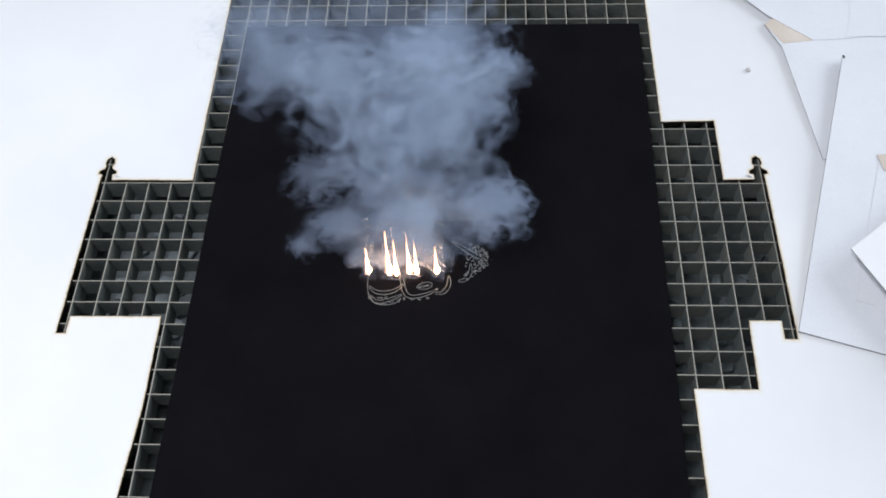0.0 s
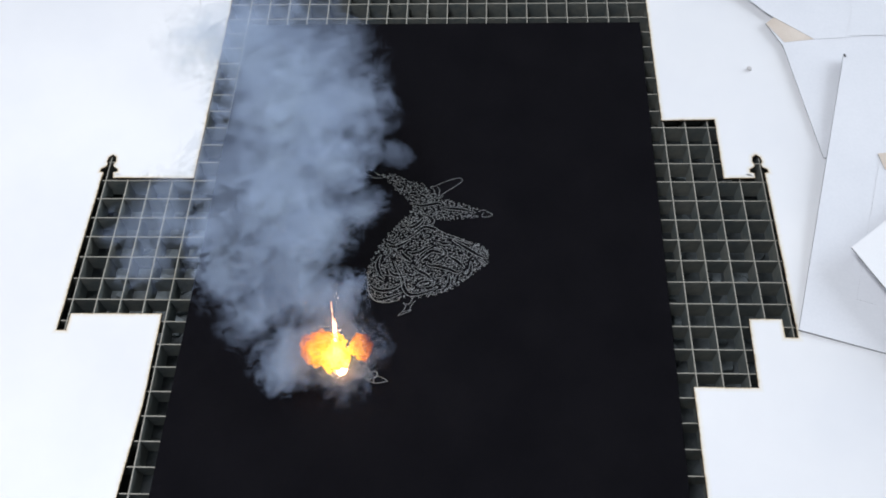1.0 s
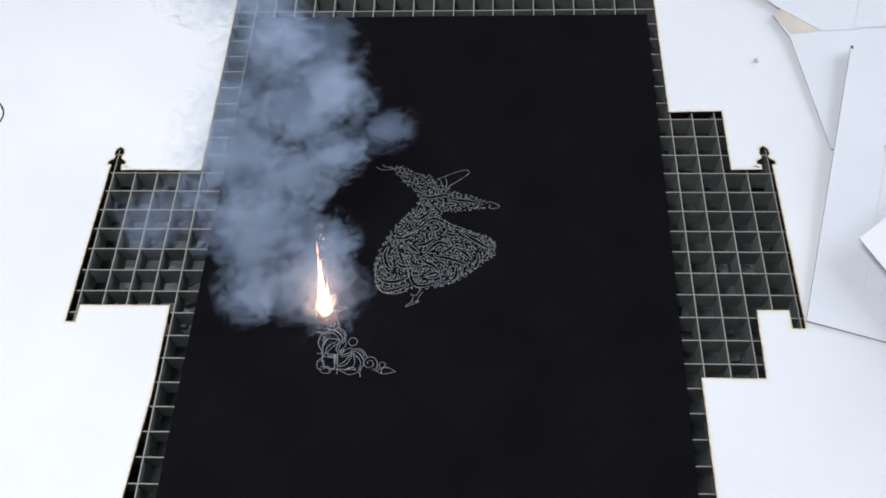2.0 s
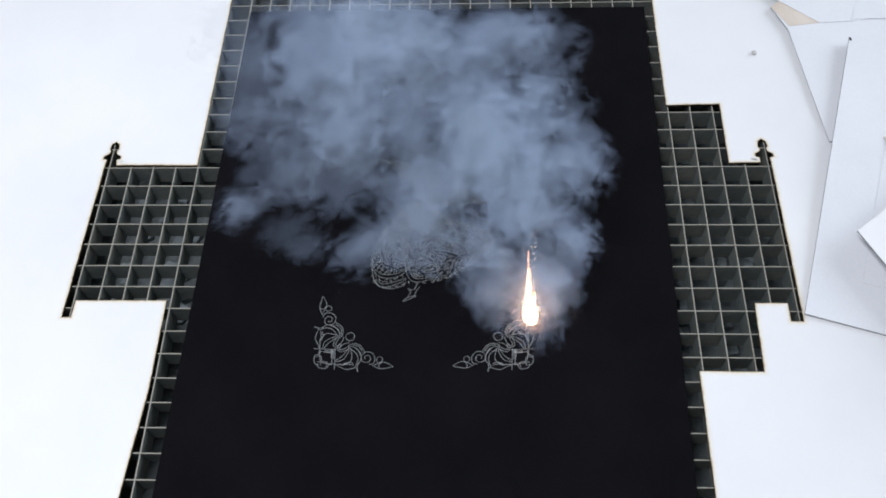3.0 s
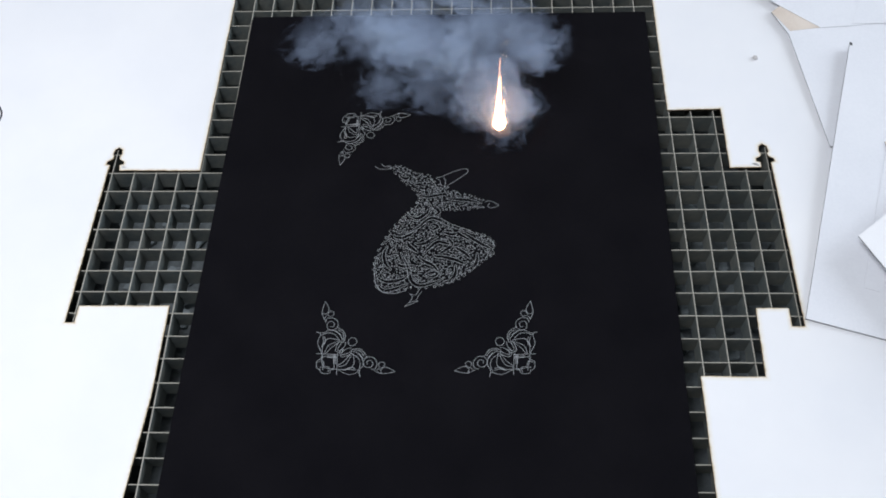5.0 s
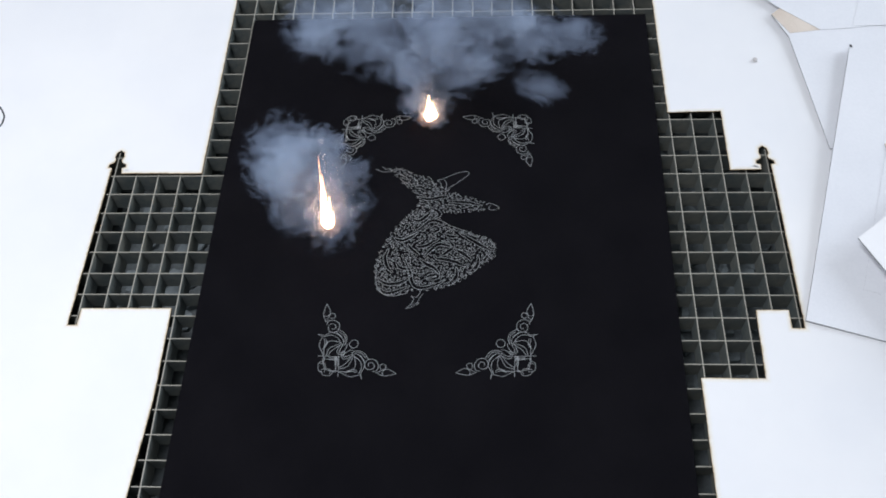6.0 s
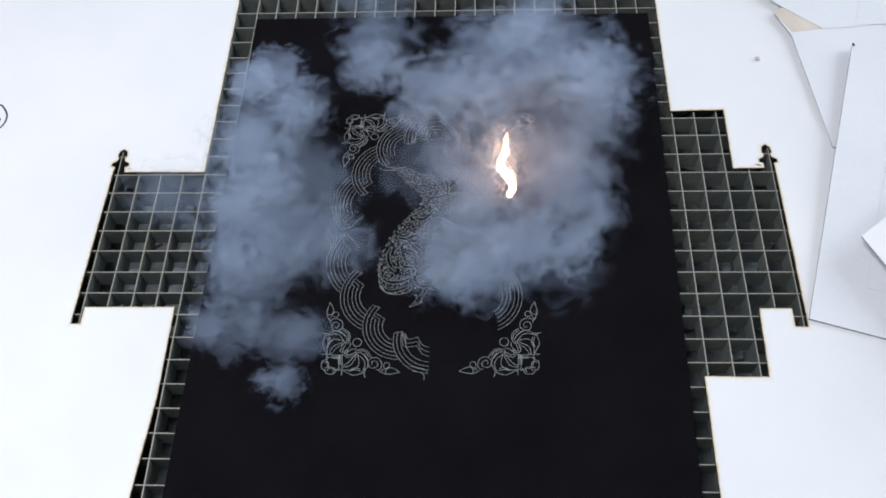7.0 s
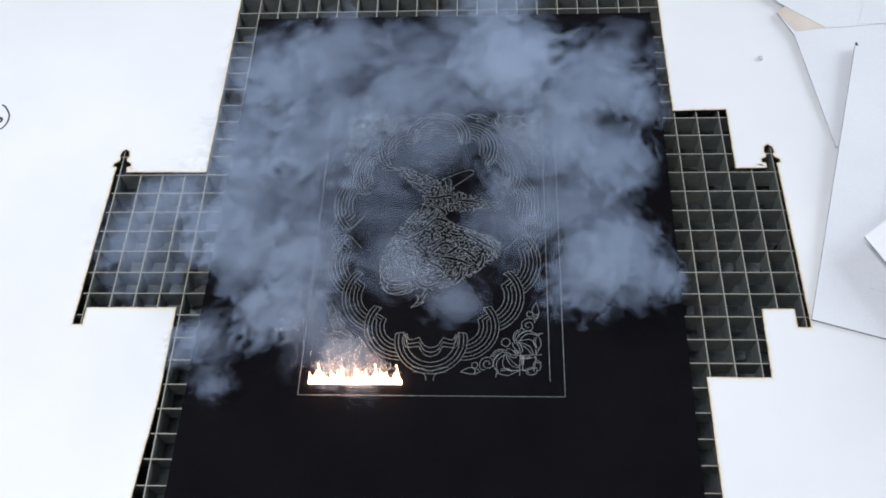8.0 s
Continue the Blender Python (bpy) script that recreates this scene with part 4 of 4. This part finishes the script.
def smoke():
    plume(0.0, (0.113, -0.062), [(0.067, 0.046, 0.073, 0.032), (0.11, 0.046, 0.073, 0.032), (0.141, 0.043, 0.072, 0.028), (0.165, 0.031, 0.067, 0.012), (0.08, 0.02, 0.062, 0.031), (0.123, 0.017, 0.061, 0.034), (0.15, 0.014, 0.06, 0.018), (0.099, -0.009, 0.05, 0.027), (0.132, -0.011, 0.048, 0.024), (0.111, -0.034, 0.038, 0.024), (0.141, -0.036, 0.037, 0.024), (0.162, -0.042, 0.035, 0.015), (0.124, -0.056, 0.028, 0.018)])
    plume(0.0, (0.113, -0.062), [(0.094, -0.056, 0.028, 0.012), (0.064, -0.059, 0.027, 0.009), (0.171, 0.025, 0.065, 0.011), (0.023, 0.047, 0.073, 0.016), (0.072, -0.022, 0.042, 0.016), (0.082, -0.05, 0.031, 0.015), (0.032, 0.053, 0.076, 0.023), (0.043, 0.029, 0.066, 0.025)], thin=True)
    plume(0.5, (0.093, -0.117), [(0.041, 0.031, 0.096, 0.024), (0.079, 0.028, 0.095, 0.03), (0.119, 0.025, 0.094, 0.03), (0.154, 0.025, 0.094, 0.021), (0.051, 0.001, 0.082, 0.024), (0.085, -0.001, 0.081, 0.029), (0.126, -0.004, 0.08, 0.026), (0.154, -0.001, 0.081, 0.014), (0.063, -0.028, 0.069, 0.023), (0.092, -0.033, 0.066, 0.023), (0.041, -0.046, 0.06, 0.023), (0.075, -0.056, 0.055, 0.026), (0.103, -0.048, 0.059, 0.02), (0.032, -0.067, 0.049, 0.013), (0.059, -0.079, 0.044, 0.019), (0.087, -0.081, 0.042, 0.018), (0.044, -0.094, 0.036, 0.010), (0.071, -0.104, 0.031, 0.017), (0.093, -0.104, 0.031, 0.014), (0.06, -0.119, 0.024, 0.011), (0.088, -0.119, 0.024, 0.011)])
    plume(0.5, (0.093, -0.117), [(0.171, 0.017, 0.09, 0.015), (0.12, -0.04, 0.062, 0.011), (0.165, 0.004, 0.084, 0.012)], thin=True)
    plume(1.0, (0.084, -0.121), [(0.043, 0.024, 0.094, 0.027), (0.072, 0.013, 0.089, 0.027), (0.041, -0.006, 0.08, 0.027), (0.073, -0.011, 0.078, 0.026), (0.09, -0.006, 0.08, 0.018), (0.036, -0.035, 0.067, 0.024), (0.068, -0.04, 0.064, 0.026), (0.091, -0.035, 0.067, 0.014), (0.029, -0.064, 0.053, 0.023), (0.057, -0.066, 0.052, 0.026), (0.077, -0.071, 0.049, 0.014), (0.032, -0.086, 0.042, 0.017), (0.058, -0.091, 0.039, 0.02), (0.078, -0.096, 0.037, 0.014), (0.045, -0.106, 0.032, 0.014), (0.07, -0.114, 0.028, 0.014), (0.059, -0.126, 0.022, 0.011), (0.087, -0.096, 0.037, 0.011), (0.062, -0.131, 0.019, 0.01)])
    plume(1.0, (0.084, -0.121), [(-0.009, -0.064, 0.053, 0.018), (-0.013, -0.084, 0.043, 0.015), (0.113, -0.032, 0.068, 0.009), (-0.001, -0.051, 0.059, 0.015), (0.097, -0.055, 0.057, 0.011)], thin=True)
    plume(1.5, (0.079, -0.110), [(0.079, 0.012, 0.082, 0.021), (0.045, 0.02, 0.086, 0.013), (0.035, -0.015, 0.07, 0.021), (0.047, -0.028, 0.065, 0.014), (0.03, -0.039, 0.059, 0.022), (0.049, -0.047, 0.055, 0.016), (0.023, -0.06, 0.049, 0.024), (0.050, -0.065, 0.046, 0.020), (-0.0, -0.076, 0.041, 0.018), (0.029, -0.084, 0.037, 0.024), (0.056, -0.087, 0.035, 0.020), (0.078, -0.086, 0.036, 0.013), (0.013, -0.098, 0.027, 0.010), (0.044, -0.100, 0.028, 0.013), (0.066, -0.105, 0.026, 0.012)])
    plume(1.5, (0.079, -0.110), [(0.032, 0.007, 0.08, 0.018), (-0.021, -0.061, 0.049, 0.021), (0.028, 0.026, 0.089, 0.012), (-0.026, -0.079, 0.04, 0.015)], thin=True)
    plume(2.0, (0.068, -0.093), [(0.038, 0.032, 0.082, 0.025), (0.065, 0.026, 0.08, 0.022), (0.03, 0.004, 0.07, 0.025), (0.06, -0.002, 0.067, 0.024), (0.025, -0.029, 0.055, 0.024), (0.055, -0.035, 0.052, 0.024), (0.079, -0.029, 0.055, 0.015), (0.021, -0.062, 0.04, 0.021), (0.047, -0.067, 0.037, 0.024), (0.071, -0.069, 0.036, 0.015), (0.039, -0.088, 0.027, 0.018), (0.066, -0.09, 0.026, 0.015), (0.084, -0.002, 0.067, 0.015)])
    plume(2.0, (0.068, -0.093), [(-0.015, -0.056, 0.042, 0.019), (0.102, -0.018, 0.06, 0.015)], thin=True)
    plume(2.5, (0.164, -0.123), [(0.071, 0.015, 0.092, 0.027), (0.111, 0.015, 0.092, 0.029), (0.151, 0.012, 0.091, 0.023), (0.077, -0.016, 0.077, 0.026), (0.117, -0.019, 0.076, 0.029), (0.157, -0.022, 0.075, 0.023), (0.095, -0.05, 0.061, 0.023), (0.129, -0.055, 0.059, 0.025), (0.162, -0.055, 0.059, 0.022), (0.118, -0.083, 0.045, 0.02), (0.149, -0.085, 0.044, 0.022), (0.176, -0.082, 0.045, 0.014), (0.14, -0.112, 0.03, 0.017), (0.168, -0.112, 0.03, 0.014), (0.154, -0.122, 0.025, 0.011)])
    plume(2.5, (0.164, -0.123), [(0.05, -0.047, 0.062, 0.017), (0.054, -0.001, 0.085, 0.018), (0.19, -0.037, 0.067, 0.014)], thin=True)
    plume(3.0, (0.179, -0.100), [(0.075, 0.024, 0.083, 0.034), (0.116, 0.021, 0.082, 0.033), (0.157, 0.023, 0.083, 0.027), (0.185, 0.017, 0.081, 0.018), (0.087, -0.009, 0.069, 0.027), (0.116, -0.012, 0.067, 0.032), (0.151, -0.009, 0.069, 0.029), (0.191, -0.012, 0.067, 0.021), (0.14, -0.028, 0.06, 0.026), (0.171, -0.025, 0.061, 0.029), (0.182, -0.049, 0.05, 0.023), (0.122, -0.049, 0.05, 0.023), (0.163, -0.044, 0.052, 0.026), (0.199, -0.036, 0.056, 0.017), (0.123, -0.072, 0.039, 0.02), (0.163, -0.072, 0.039, 0.023), (0.191, -0.067, 0.041, 0.017), (0.185, -0.092, 0.029, 0.017), (0.157, -0.09, 0.03, 0.014), (0.196, -0.085, 0.032, 0.011)])
    plume(3.0, (0.179, -0.100), [(0.03, -0.059, 0.045, 0.015), (0.059, -0.072, 0.039, 0.015), (0.097, -0.075, 0.037, 0.017), (0.037, -0.006, 0.07, 0.021), (0.036, 0.024, 0.083, 0.025), (0.05, -0.038, 0.055, 0.021), (0.07, -0.017, 0.065, 0.027), (0.085, -0.044, 0.052, 0.02)], thin=True)
    plume(3.5, (0.081, 0.025), [(0.018, 0.066, 0.042, 0.021), (0.045, 0.066, 0.042, 0.028), (0.078, 0.062, 0.041, 0.027), (0.098, 0.072, 0.044, 0.017), (0.029, 0.05, 0.036, 0.014), (0.059, 0.043, 0.033, 0.017), (0.072, 0.03, 0.028, 0.013)])
    plume(3.5, (0.081, 0.025), [(0.154, 0.069, 0.044, 0.014), (0.183, 0.064, 0.042, 0.009), (0.027, 0.016, 0.022, 0.008), (0.109, 0.016, 0.022, 0.01)], thin=True)
    plume(4.0, (0.082, 0.032), [(0.016, 0.073, 0.042, 0.025), (0.043, 0.07, 0.041, 0.028), (0.07, 0.069, 0.041, 0.021), (0.057, 0.053, 0.034, 0.017), (0.071, 0.04, 0.029, 0.012)])
    plume(4.0, (0.082, 0.032), [(0.031, 0.053, 0.034, 0.017), (0.083, 0.076, 0.043, 0.014), (0.014, 0.053, 0.034, 0.014)], thin=True)
    plume(4.5, (0.077, 0.015), [(0.021, 0.065, 0.046, 0.024), (0.051, 0.062, 0.044, 0.031), (0.081, 0.061, 0.044, 0.02), (0.026, 0.036, 0.034, 0.024), (0.059, 0.036, 0.034, 0.027), (0.082, 0.042, 0.037, 0.013), (0.04, 0.014, 0.026, 0.02), (0.066, 0.014, 0.026, 0.016), (0.017, 0.02, 0.028, 0.017), (0.057, 0.001, 0.02, 0.011)])
    plume(4.5, (0.077, 0.015), [(0.088, 0.064, 0.046, 0.014), (0.005, 0.056, 0.042, 0.014)], thin=True)
    plume(5.0, (0.163, 0.028), [(0.084, 0.071, 0.043, 0.024), (0.12, 0.068, 0.042, 0.027), (0.156, 0.067, 0.042, 0.027), (0.183, 0.064, 0.041, 0.017), (0.124, 0.042, 0.032, 0.02), (0.156, 0.039, 0.031, 0.02), (0.169, 0.026, 0.026, 0.013)])
    plume(5.0, (0.163, 0.028), [(0.057, 0.069, 0.042, 0.017), (0.098, 0.039, 0.031, 0.013)], thin=True)
    plume(5.5, (0.174, 0.019), [(0.103, 0.071, 0.046, 0.024), (0.139, 0.068, 0.045, 0.027), (0.169, 0.067, 0.045, 0.024), (0.136, 0.039, 0.034, 0.02), (0.165, 0.038, 0.034, 0.02), (0.168, 0.018, 0.026, 0.013)])
    plume(5.5, (0.174, 0.019), [(0.195, 0.06, 0.043, 0.017), (0.11, 0.039, 0.034, 0.013)], thin=True)
    plume(6.0, (0.065, -0.036), [(0.061, 0.058, 0.065, 0.017), (0.092, 0.055, 0.064, 0.023), (0.13, 0.054, 0.064, 0.026), (0.168, 0.053, 0.064, 0.023), (0.143, 0.033, 0.055, 0.016), (0.105, 0.036, 0.056, 0.016), (0.039, -0.006, 0.036, 0.016), (0.053, -0.008, 0.035, 0.017), (0.046, -0.024, 0.029, 0.016), (0.035, -0.023, 0.031, 0.013)])
    plume(6.0, (0.065, -0.036), [(0.186, 0.02, 0.05, 0.011), (0.075, -0.02, 0.032, 0.013), (0.205, 0.05, 0.062, 0.013)], thin=True)
    plume(6.5, (0.075, -0.063), [(0.038, 0.042, 0.071, 0.026), (0.066, 0.042, 0.071, 0.022), (0.03, 0.013, 0.059, 0.022), (0.057, 0.013, 0.059, 0.022), (0.025, -0.016, 0.046, 0.025), (0.055, -0.019, 0.045, 0.022), (0.016, -0.044, 0.034, 0.028), (0.047, -0.049, 0.031, 0.028), (0.065, -0.036, 0.037, 0.015), (0.011, -0.071, 0.021, 0.025), (0.042, -0.077, 0.019, 0.027), (0.063, -0.069, 0.022, 0.018), (0.021, -0.103, 0.018, 0.018), (0.051, -0.103, 0.018, 0.018), (0.034, -0.113, 0.018, 0.012), (0.066, -0.083, 0.018, 0.012)])
    plume(6.5, (0.075, -0.063), [(-0.023, -0.044, 0.034, 0.022), (-0.035, -0.055, 0.029, 0.019), (-0.013, -0.071, 0.021, 0.019), (0.089, -0.06, 0.026, 0.007)], thin=True)
    plume(7.0, (0.165, -0.017), [(0.032, 0.036, 0.047, 0.02), (0.046, 0.014, 0.038, 0.023), (0.024, -0.004, 0.031, 0.026), (0.053, -0.016, 0.026, 0.026), (0.016, -0.034, 0.019, 0.023), (0.044, -0.056, 0.018, 0.028), (0.025, -0.077, 0.018, 0.022), (0.154, 0.046, 0.052, 0.029), (0.192, 0.049, 0.053, 0.03), (0.223, 0.036, 0.048, 0.023), (0.129, 0.025, 0.043, 0.023), (0.166, 0.016, 0.04, 0.032), (0.204, 0.009, 0.037, 0.029), (0.154, -0.02, 0.025, 0.028), (0.191, -0.026, 0.022, 0.028), (0.142, -0.056, 0.018, 0.027), (0.178, -0.063, 0.018, 0.027), (0.124, -0.073, 0.018, 0.018), (0.196, -0.066, 0.018, 0.014), (0.154, -0.083, 0.018, 0.015)])
    plume(7.0, (0.165, -0.017), [(0.022, -0.113, 0.018, 0.018), (0.051, -0.116, 0.018, 0.018), (0.054, -0.141, 0.018, 0.011), (0.123, -0.014, 0.027, 0.022), (0.216, -0.040, 0.019, 0.011), (0.069, -0.059, 0.018, 0.022), (-0.023, -0.031, 0.02, 0.02)], thin=True)
    plume(7.5, (0.138, -0.118), [(0.119, 0.024, 0.093, 0.021), (0.153, 0.021, 0.092, 0.027), (0.188, 0.023, 0.093, 0.024), (0.142, 0.003, 0.083, 0.021), (0.176, -0.003, 0.08, 0.023), (0.068, -0.073, 0.047, 0.02), (0.094, -0.068, 0.049, 0.023), (0.142, -0.054, 0.050, 0.013), (0.074, -0.088, 0.039, 0.017), (0.103, -0.088, 0.039, 0.023), (0.086, -0.106, 0.03, 0.014), (0.104, -0.112, 0.026, 0.014)])
    plume(7.5, (0.138, -0.118), [(0.207, 0.004, 0.084, 0.018), (0.204, -0.022, 0.072, 0.017), (0.165, -0.024, 0.07, 0.02), (0.187, -0.032, 0.067, 0.014), (0.221, -0.009, 0.078, 0.015), (0.136, -0.070, 0.046, 0.014), (0.131, -0.086, 0.040, 0.018), (0.120, -0.104, 0.032, 0.018), (0.112, -0.118, 0.026, 0.014)], thin=True)
    plume(8.0, (0.084, -0.132), [(0.051, -0.002, 0.088, 0.027), (0.085, 0.0, 0.09, 0.029), (0.125, 0.003, 0.091, 0.029), (0.164, -0.001, 0.09, 0.026), (0.203, -0.001, 0.09, 0.026), (0.222, -0.014, 0.083, 0.017), (0.04, -0.028, 0.076, 0.026), (0.074, -0.033, 0.073, 0.026), (0.175, -0.034, 0.073, 0.025), (0.208, -0.037, 0.072, 0.023), (0.032, -0.059, 0.061, 0.026), (0.063, -0.061, 0.06, 0.028), (0.192, -0.064, 0.058, 0.025), (0.219, -0.081, 0.05, 0.022), (0.235, -0.094, 0.043, 0.014), (0.033, -0.087, 0.047, 0.023), (0.061, -0.091, 0.045, 0.023), (0.2, -0.096, 0.042, 0.019), (0.045, -0.110, 0.033, 0.016), (0.016, -0.122, 0.03, 0.015)])
    plume(8.0, (0.084, -0.132), [(0.125, -0.031, 0.075, 0.028), (0.103, -0.054, 0.063, 0.023), (0.017, -0.141, 0.02, 0.01), (0.07, -0.116, 0.032, 0.02), (-0.017, -0.066, 0.057, 0.024), (-0.019, -0.087, 0.047, 0.021), (0.106, -0.084, 0.050, 0.020), (0.160, -0.072, 0.052, 0.022), (0.134, -0.102, 0.036, 0.014), (-0.025, -0.076, 0.052, 0.018), (-0.006, -0.056, 0.062, 0.018)], thin=True)


smoke()


def stream():
    """The steady trail between the larger plumes."""
    rnd = random.Random(41)
    for k in range(16):
        t = 0.25 + 0.5 * k
        at = flame_at(t)
        plume(t, (at.x, at.y), [(at.x - 0.012 * n + rnd.uniform(-0.006, 0.006), at.y + 0.012 + 0.021 * n, 0.02 + 0.012 * n, 0.011 + 0.0042 * n) for n in range(5)])


stream()


# ---- what moves ----
def motions():
    for ob, when in REVEAL:
        up, down = pose(0, 0, TOP + 0.00003), pose(0, 0, TOP - 0.0009)
        if when <= 0:
            continue
        walk(ob, [(0, down), (when - 0.07, down), (when, up), (8, up)])
    # smoke: out of the spot, through its place at t, then up and away
    rnd = random.Random(29)
    for ob, t, spot, here, turn, spin in PUFFS:
        age = min(0.24, 0.08 + 0.9 * (here - spot - Vector((0, 0, 0.16))).length * rnd.uniform(0.7, 1.3))
        hang = HANGING.get(t, 0.0) if t != 6.0 or here.y > 0.05 else 0.0
        t0 = t - age - hang
        while t0 < t - hang - 0.09 and (flame_at(t0) - flame_at(t - hang)).length > 0.05 and (here - flame_at(t - hang)).length < (here - flame_at(t0)).length:
            t0 += 0.02
        spot = flame_at(t0 + 0.03).lerp(Vector((here.x, here.y, 0)), 0.25)
        low = Vector((spot.x, spot.y, -0.16))
        out = Vector((here.x - spot.x, here.y - spot.y, 0))
        drift = Vector((out.x * 0.35 + rnd.uniform(-0.012, 0.012), 0.045 + rnd.uniform(0, 0.03), 0.02))
        pts = [(t0 - 0.05, low, -1.0), (t0, Vector((spot.x, spot.y, -0.06)), -0.7), (t0 + 0.034, Vector((spot.x, spot.y, TOP + 0.34 * ob.scale.z)), -0.6)] + ([(t - hang, here - drift * 0.6 * hang / 0.2, -0.2)] if hang else []) + [(t, here, 0.0), (t + 0.15, here + drift * 0.55, 0.3), (t + 0.30, here + drift * 1.5, 0.6),
               (t + 0.47, here + drift * 3 + Vector((0, 0.12, 0.10)), 1.0), (t + 1.2, here + drift * 4 + Vector((rnd.uniform(-0.4, 0.4), 1.0 + rnd.uniform(0, 0.4), 0.7 + rnd.uniform(0, 0.3))), 1.4)]
        rows = []
        if t0 - 0.05 > 0.02:
            rows.append((0, low, -1.0))
        if t0 < 0:
            pts = [(0.0, here, 0.0)] + pts[4:] if t == 0 else pts
        rows += [q for q in pts if 0 <= q[0] <= 8]
        nxt = [q for q in pts if q[0] > 8]
        if nxt and rows[-1][0] < 8:
            a, b = rows[-1], nxt[0]
            u = (8 - a[0]) / (b[0] - a[0])
            rows.append((8, a[1].lerp(b[1], u), a[2] + (b[2] - a[2]) * u))
        if rows[-1][0] < 8:
            rows.append((8, rows[-1][1] + Vector((0, 0.06, 0.03)), 1.5))
        walk(ob, [(tt, Matrix.LocRotScale(p, Euler((0, 0, radians(turn + spin * a))), None)) for tt, p, a in rows])
    # flames
    up, down = TOP, -0.65

    def spot_rows(path, hidden=()):
        return [(tt, pose(x, y, up if not any(a <= tt <= b for a, b in hidden) else down, 0, 0, (k % 3) * 6 - 6)) for k, (tt, x, y) in enumerate(path)]

    walk(MAIN, spot_rows(FLAME_PATH, ((-0.1, 0.04), (6.35, 6.42), (6.78, 6.82), (6.98, 7.02), (7.38, 7.42), (7.48, 7.52), (7.95, 8.1))))

    def shown(ob, stays):
        """Rises at each stay (start, end, x, y, turn) and sinks again."""
        rows = []
        for a, b, x, y, turn in stays:
            if a > 0:
                if not rows:
                    rows.append((0, pose(x, y, down, 0, 0, turn)))
                rows.append((a - 0.05, pose(x, y, down, 0, 0, turn)))
            rows.append((a, pose(x, y, up, 0, 0, turn)))
            if b > a:
                rows.append((b, pose(x, y, up, 0, 0, turn)))
            if b < 8:
                rows.append((b + 0.05, pose(x, y, down, 0, 0, turn)))
        if rows[-1][0] < 8:
            rows.append((8, rows[-1][1]))
        walk(ob, rows)

    shown(SPIKES[0], ((0, 0.08, 0.095, -0.062, 0), (0.2, 0.22, 0.100, -0.062, 0), (3.47, 3.62, 0.0765, 0.027, 0)))
    shown(SPIKES[1], ((0, 0.22, 0.1065, -0.063, 0), (0.9, 0.92, 0.079, -0.118, 0), (3.47, 3.62, 0.086, 0.028, 0)))
    shown(SPIKES[2], ((0, 0.32, 0.1175, -0.062, 0), (3.5, 3.62, 0.0915, 0.035, 0)))
    shown(SPIKES[3], ((0, 0.12, 0.1325, -0.062, 0), (0.7, 0.72, 0.078, -0.110, 0)))
    shown(SECOND, ((5.885, 5.92, 0.118, 0.03, 0), (5.985, 6.02, 0.121, 0.04, 0), (6.085, 6.12, 0.098, 0.021, 0), (6.185, 6.22, 0.083, -0.068, 0), (6.485, 6.52, 0.075, -0.075, 0), (6.585, 6.62, 0.102, 0.027, 0), (6.685, 6.72, 0.126, -0.131, 0), (7.085, 7.12, 0.148, 0.027, 0), (7.185, 7.22, 0.173, -0.008, 0)))
    shown(CURVED, ((6.37, 6.43, 0.088, -0.107, 30), (6.77, 6.84, 0.126, -0.114, 45), (6.97, 7.04, 0.165, -0.001, 8), (7.37, 7.44, 0.150, 0.016, 80), (7.49, 7.53, 0.141, -0.106, -40)))
    shown(WALL_FIRE, ((7.97, 8.0, 0.0860, -0.1325, 0),))
    shown(SMALL_BALL, ((0.47, 0.53, 0.0960, -0.1165, 20),))
    shown(BALL, ((0.98, 1.02, 0.0865, -0.1150, 0), (4.38, 4.42, 0.0745, 0.0200, 30)))


motions()
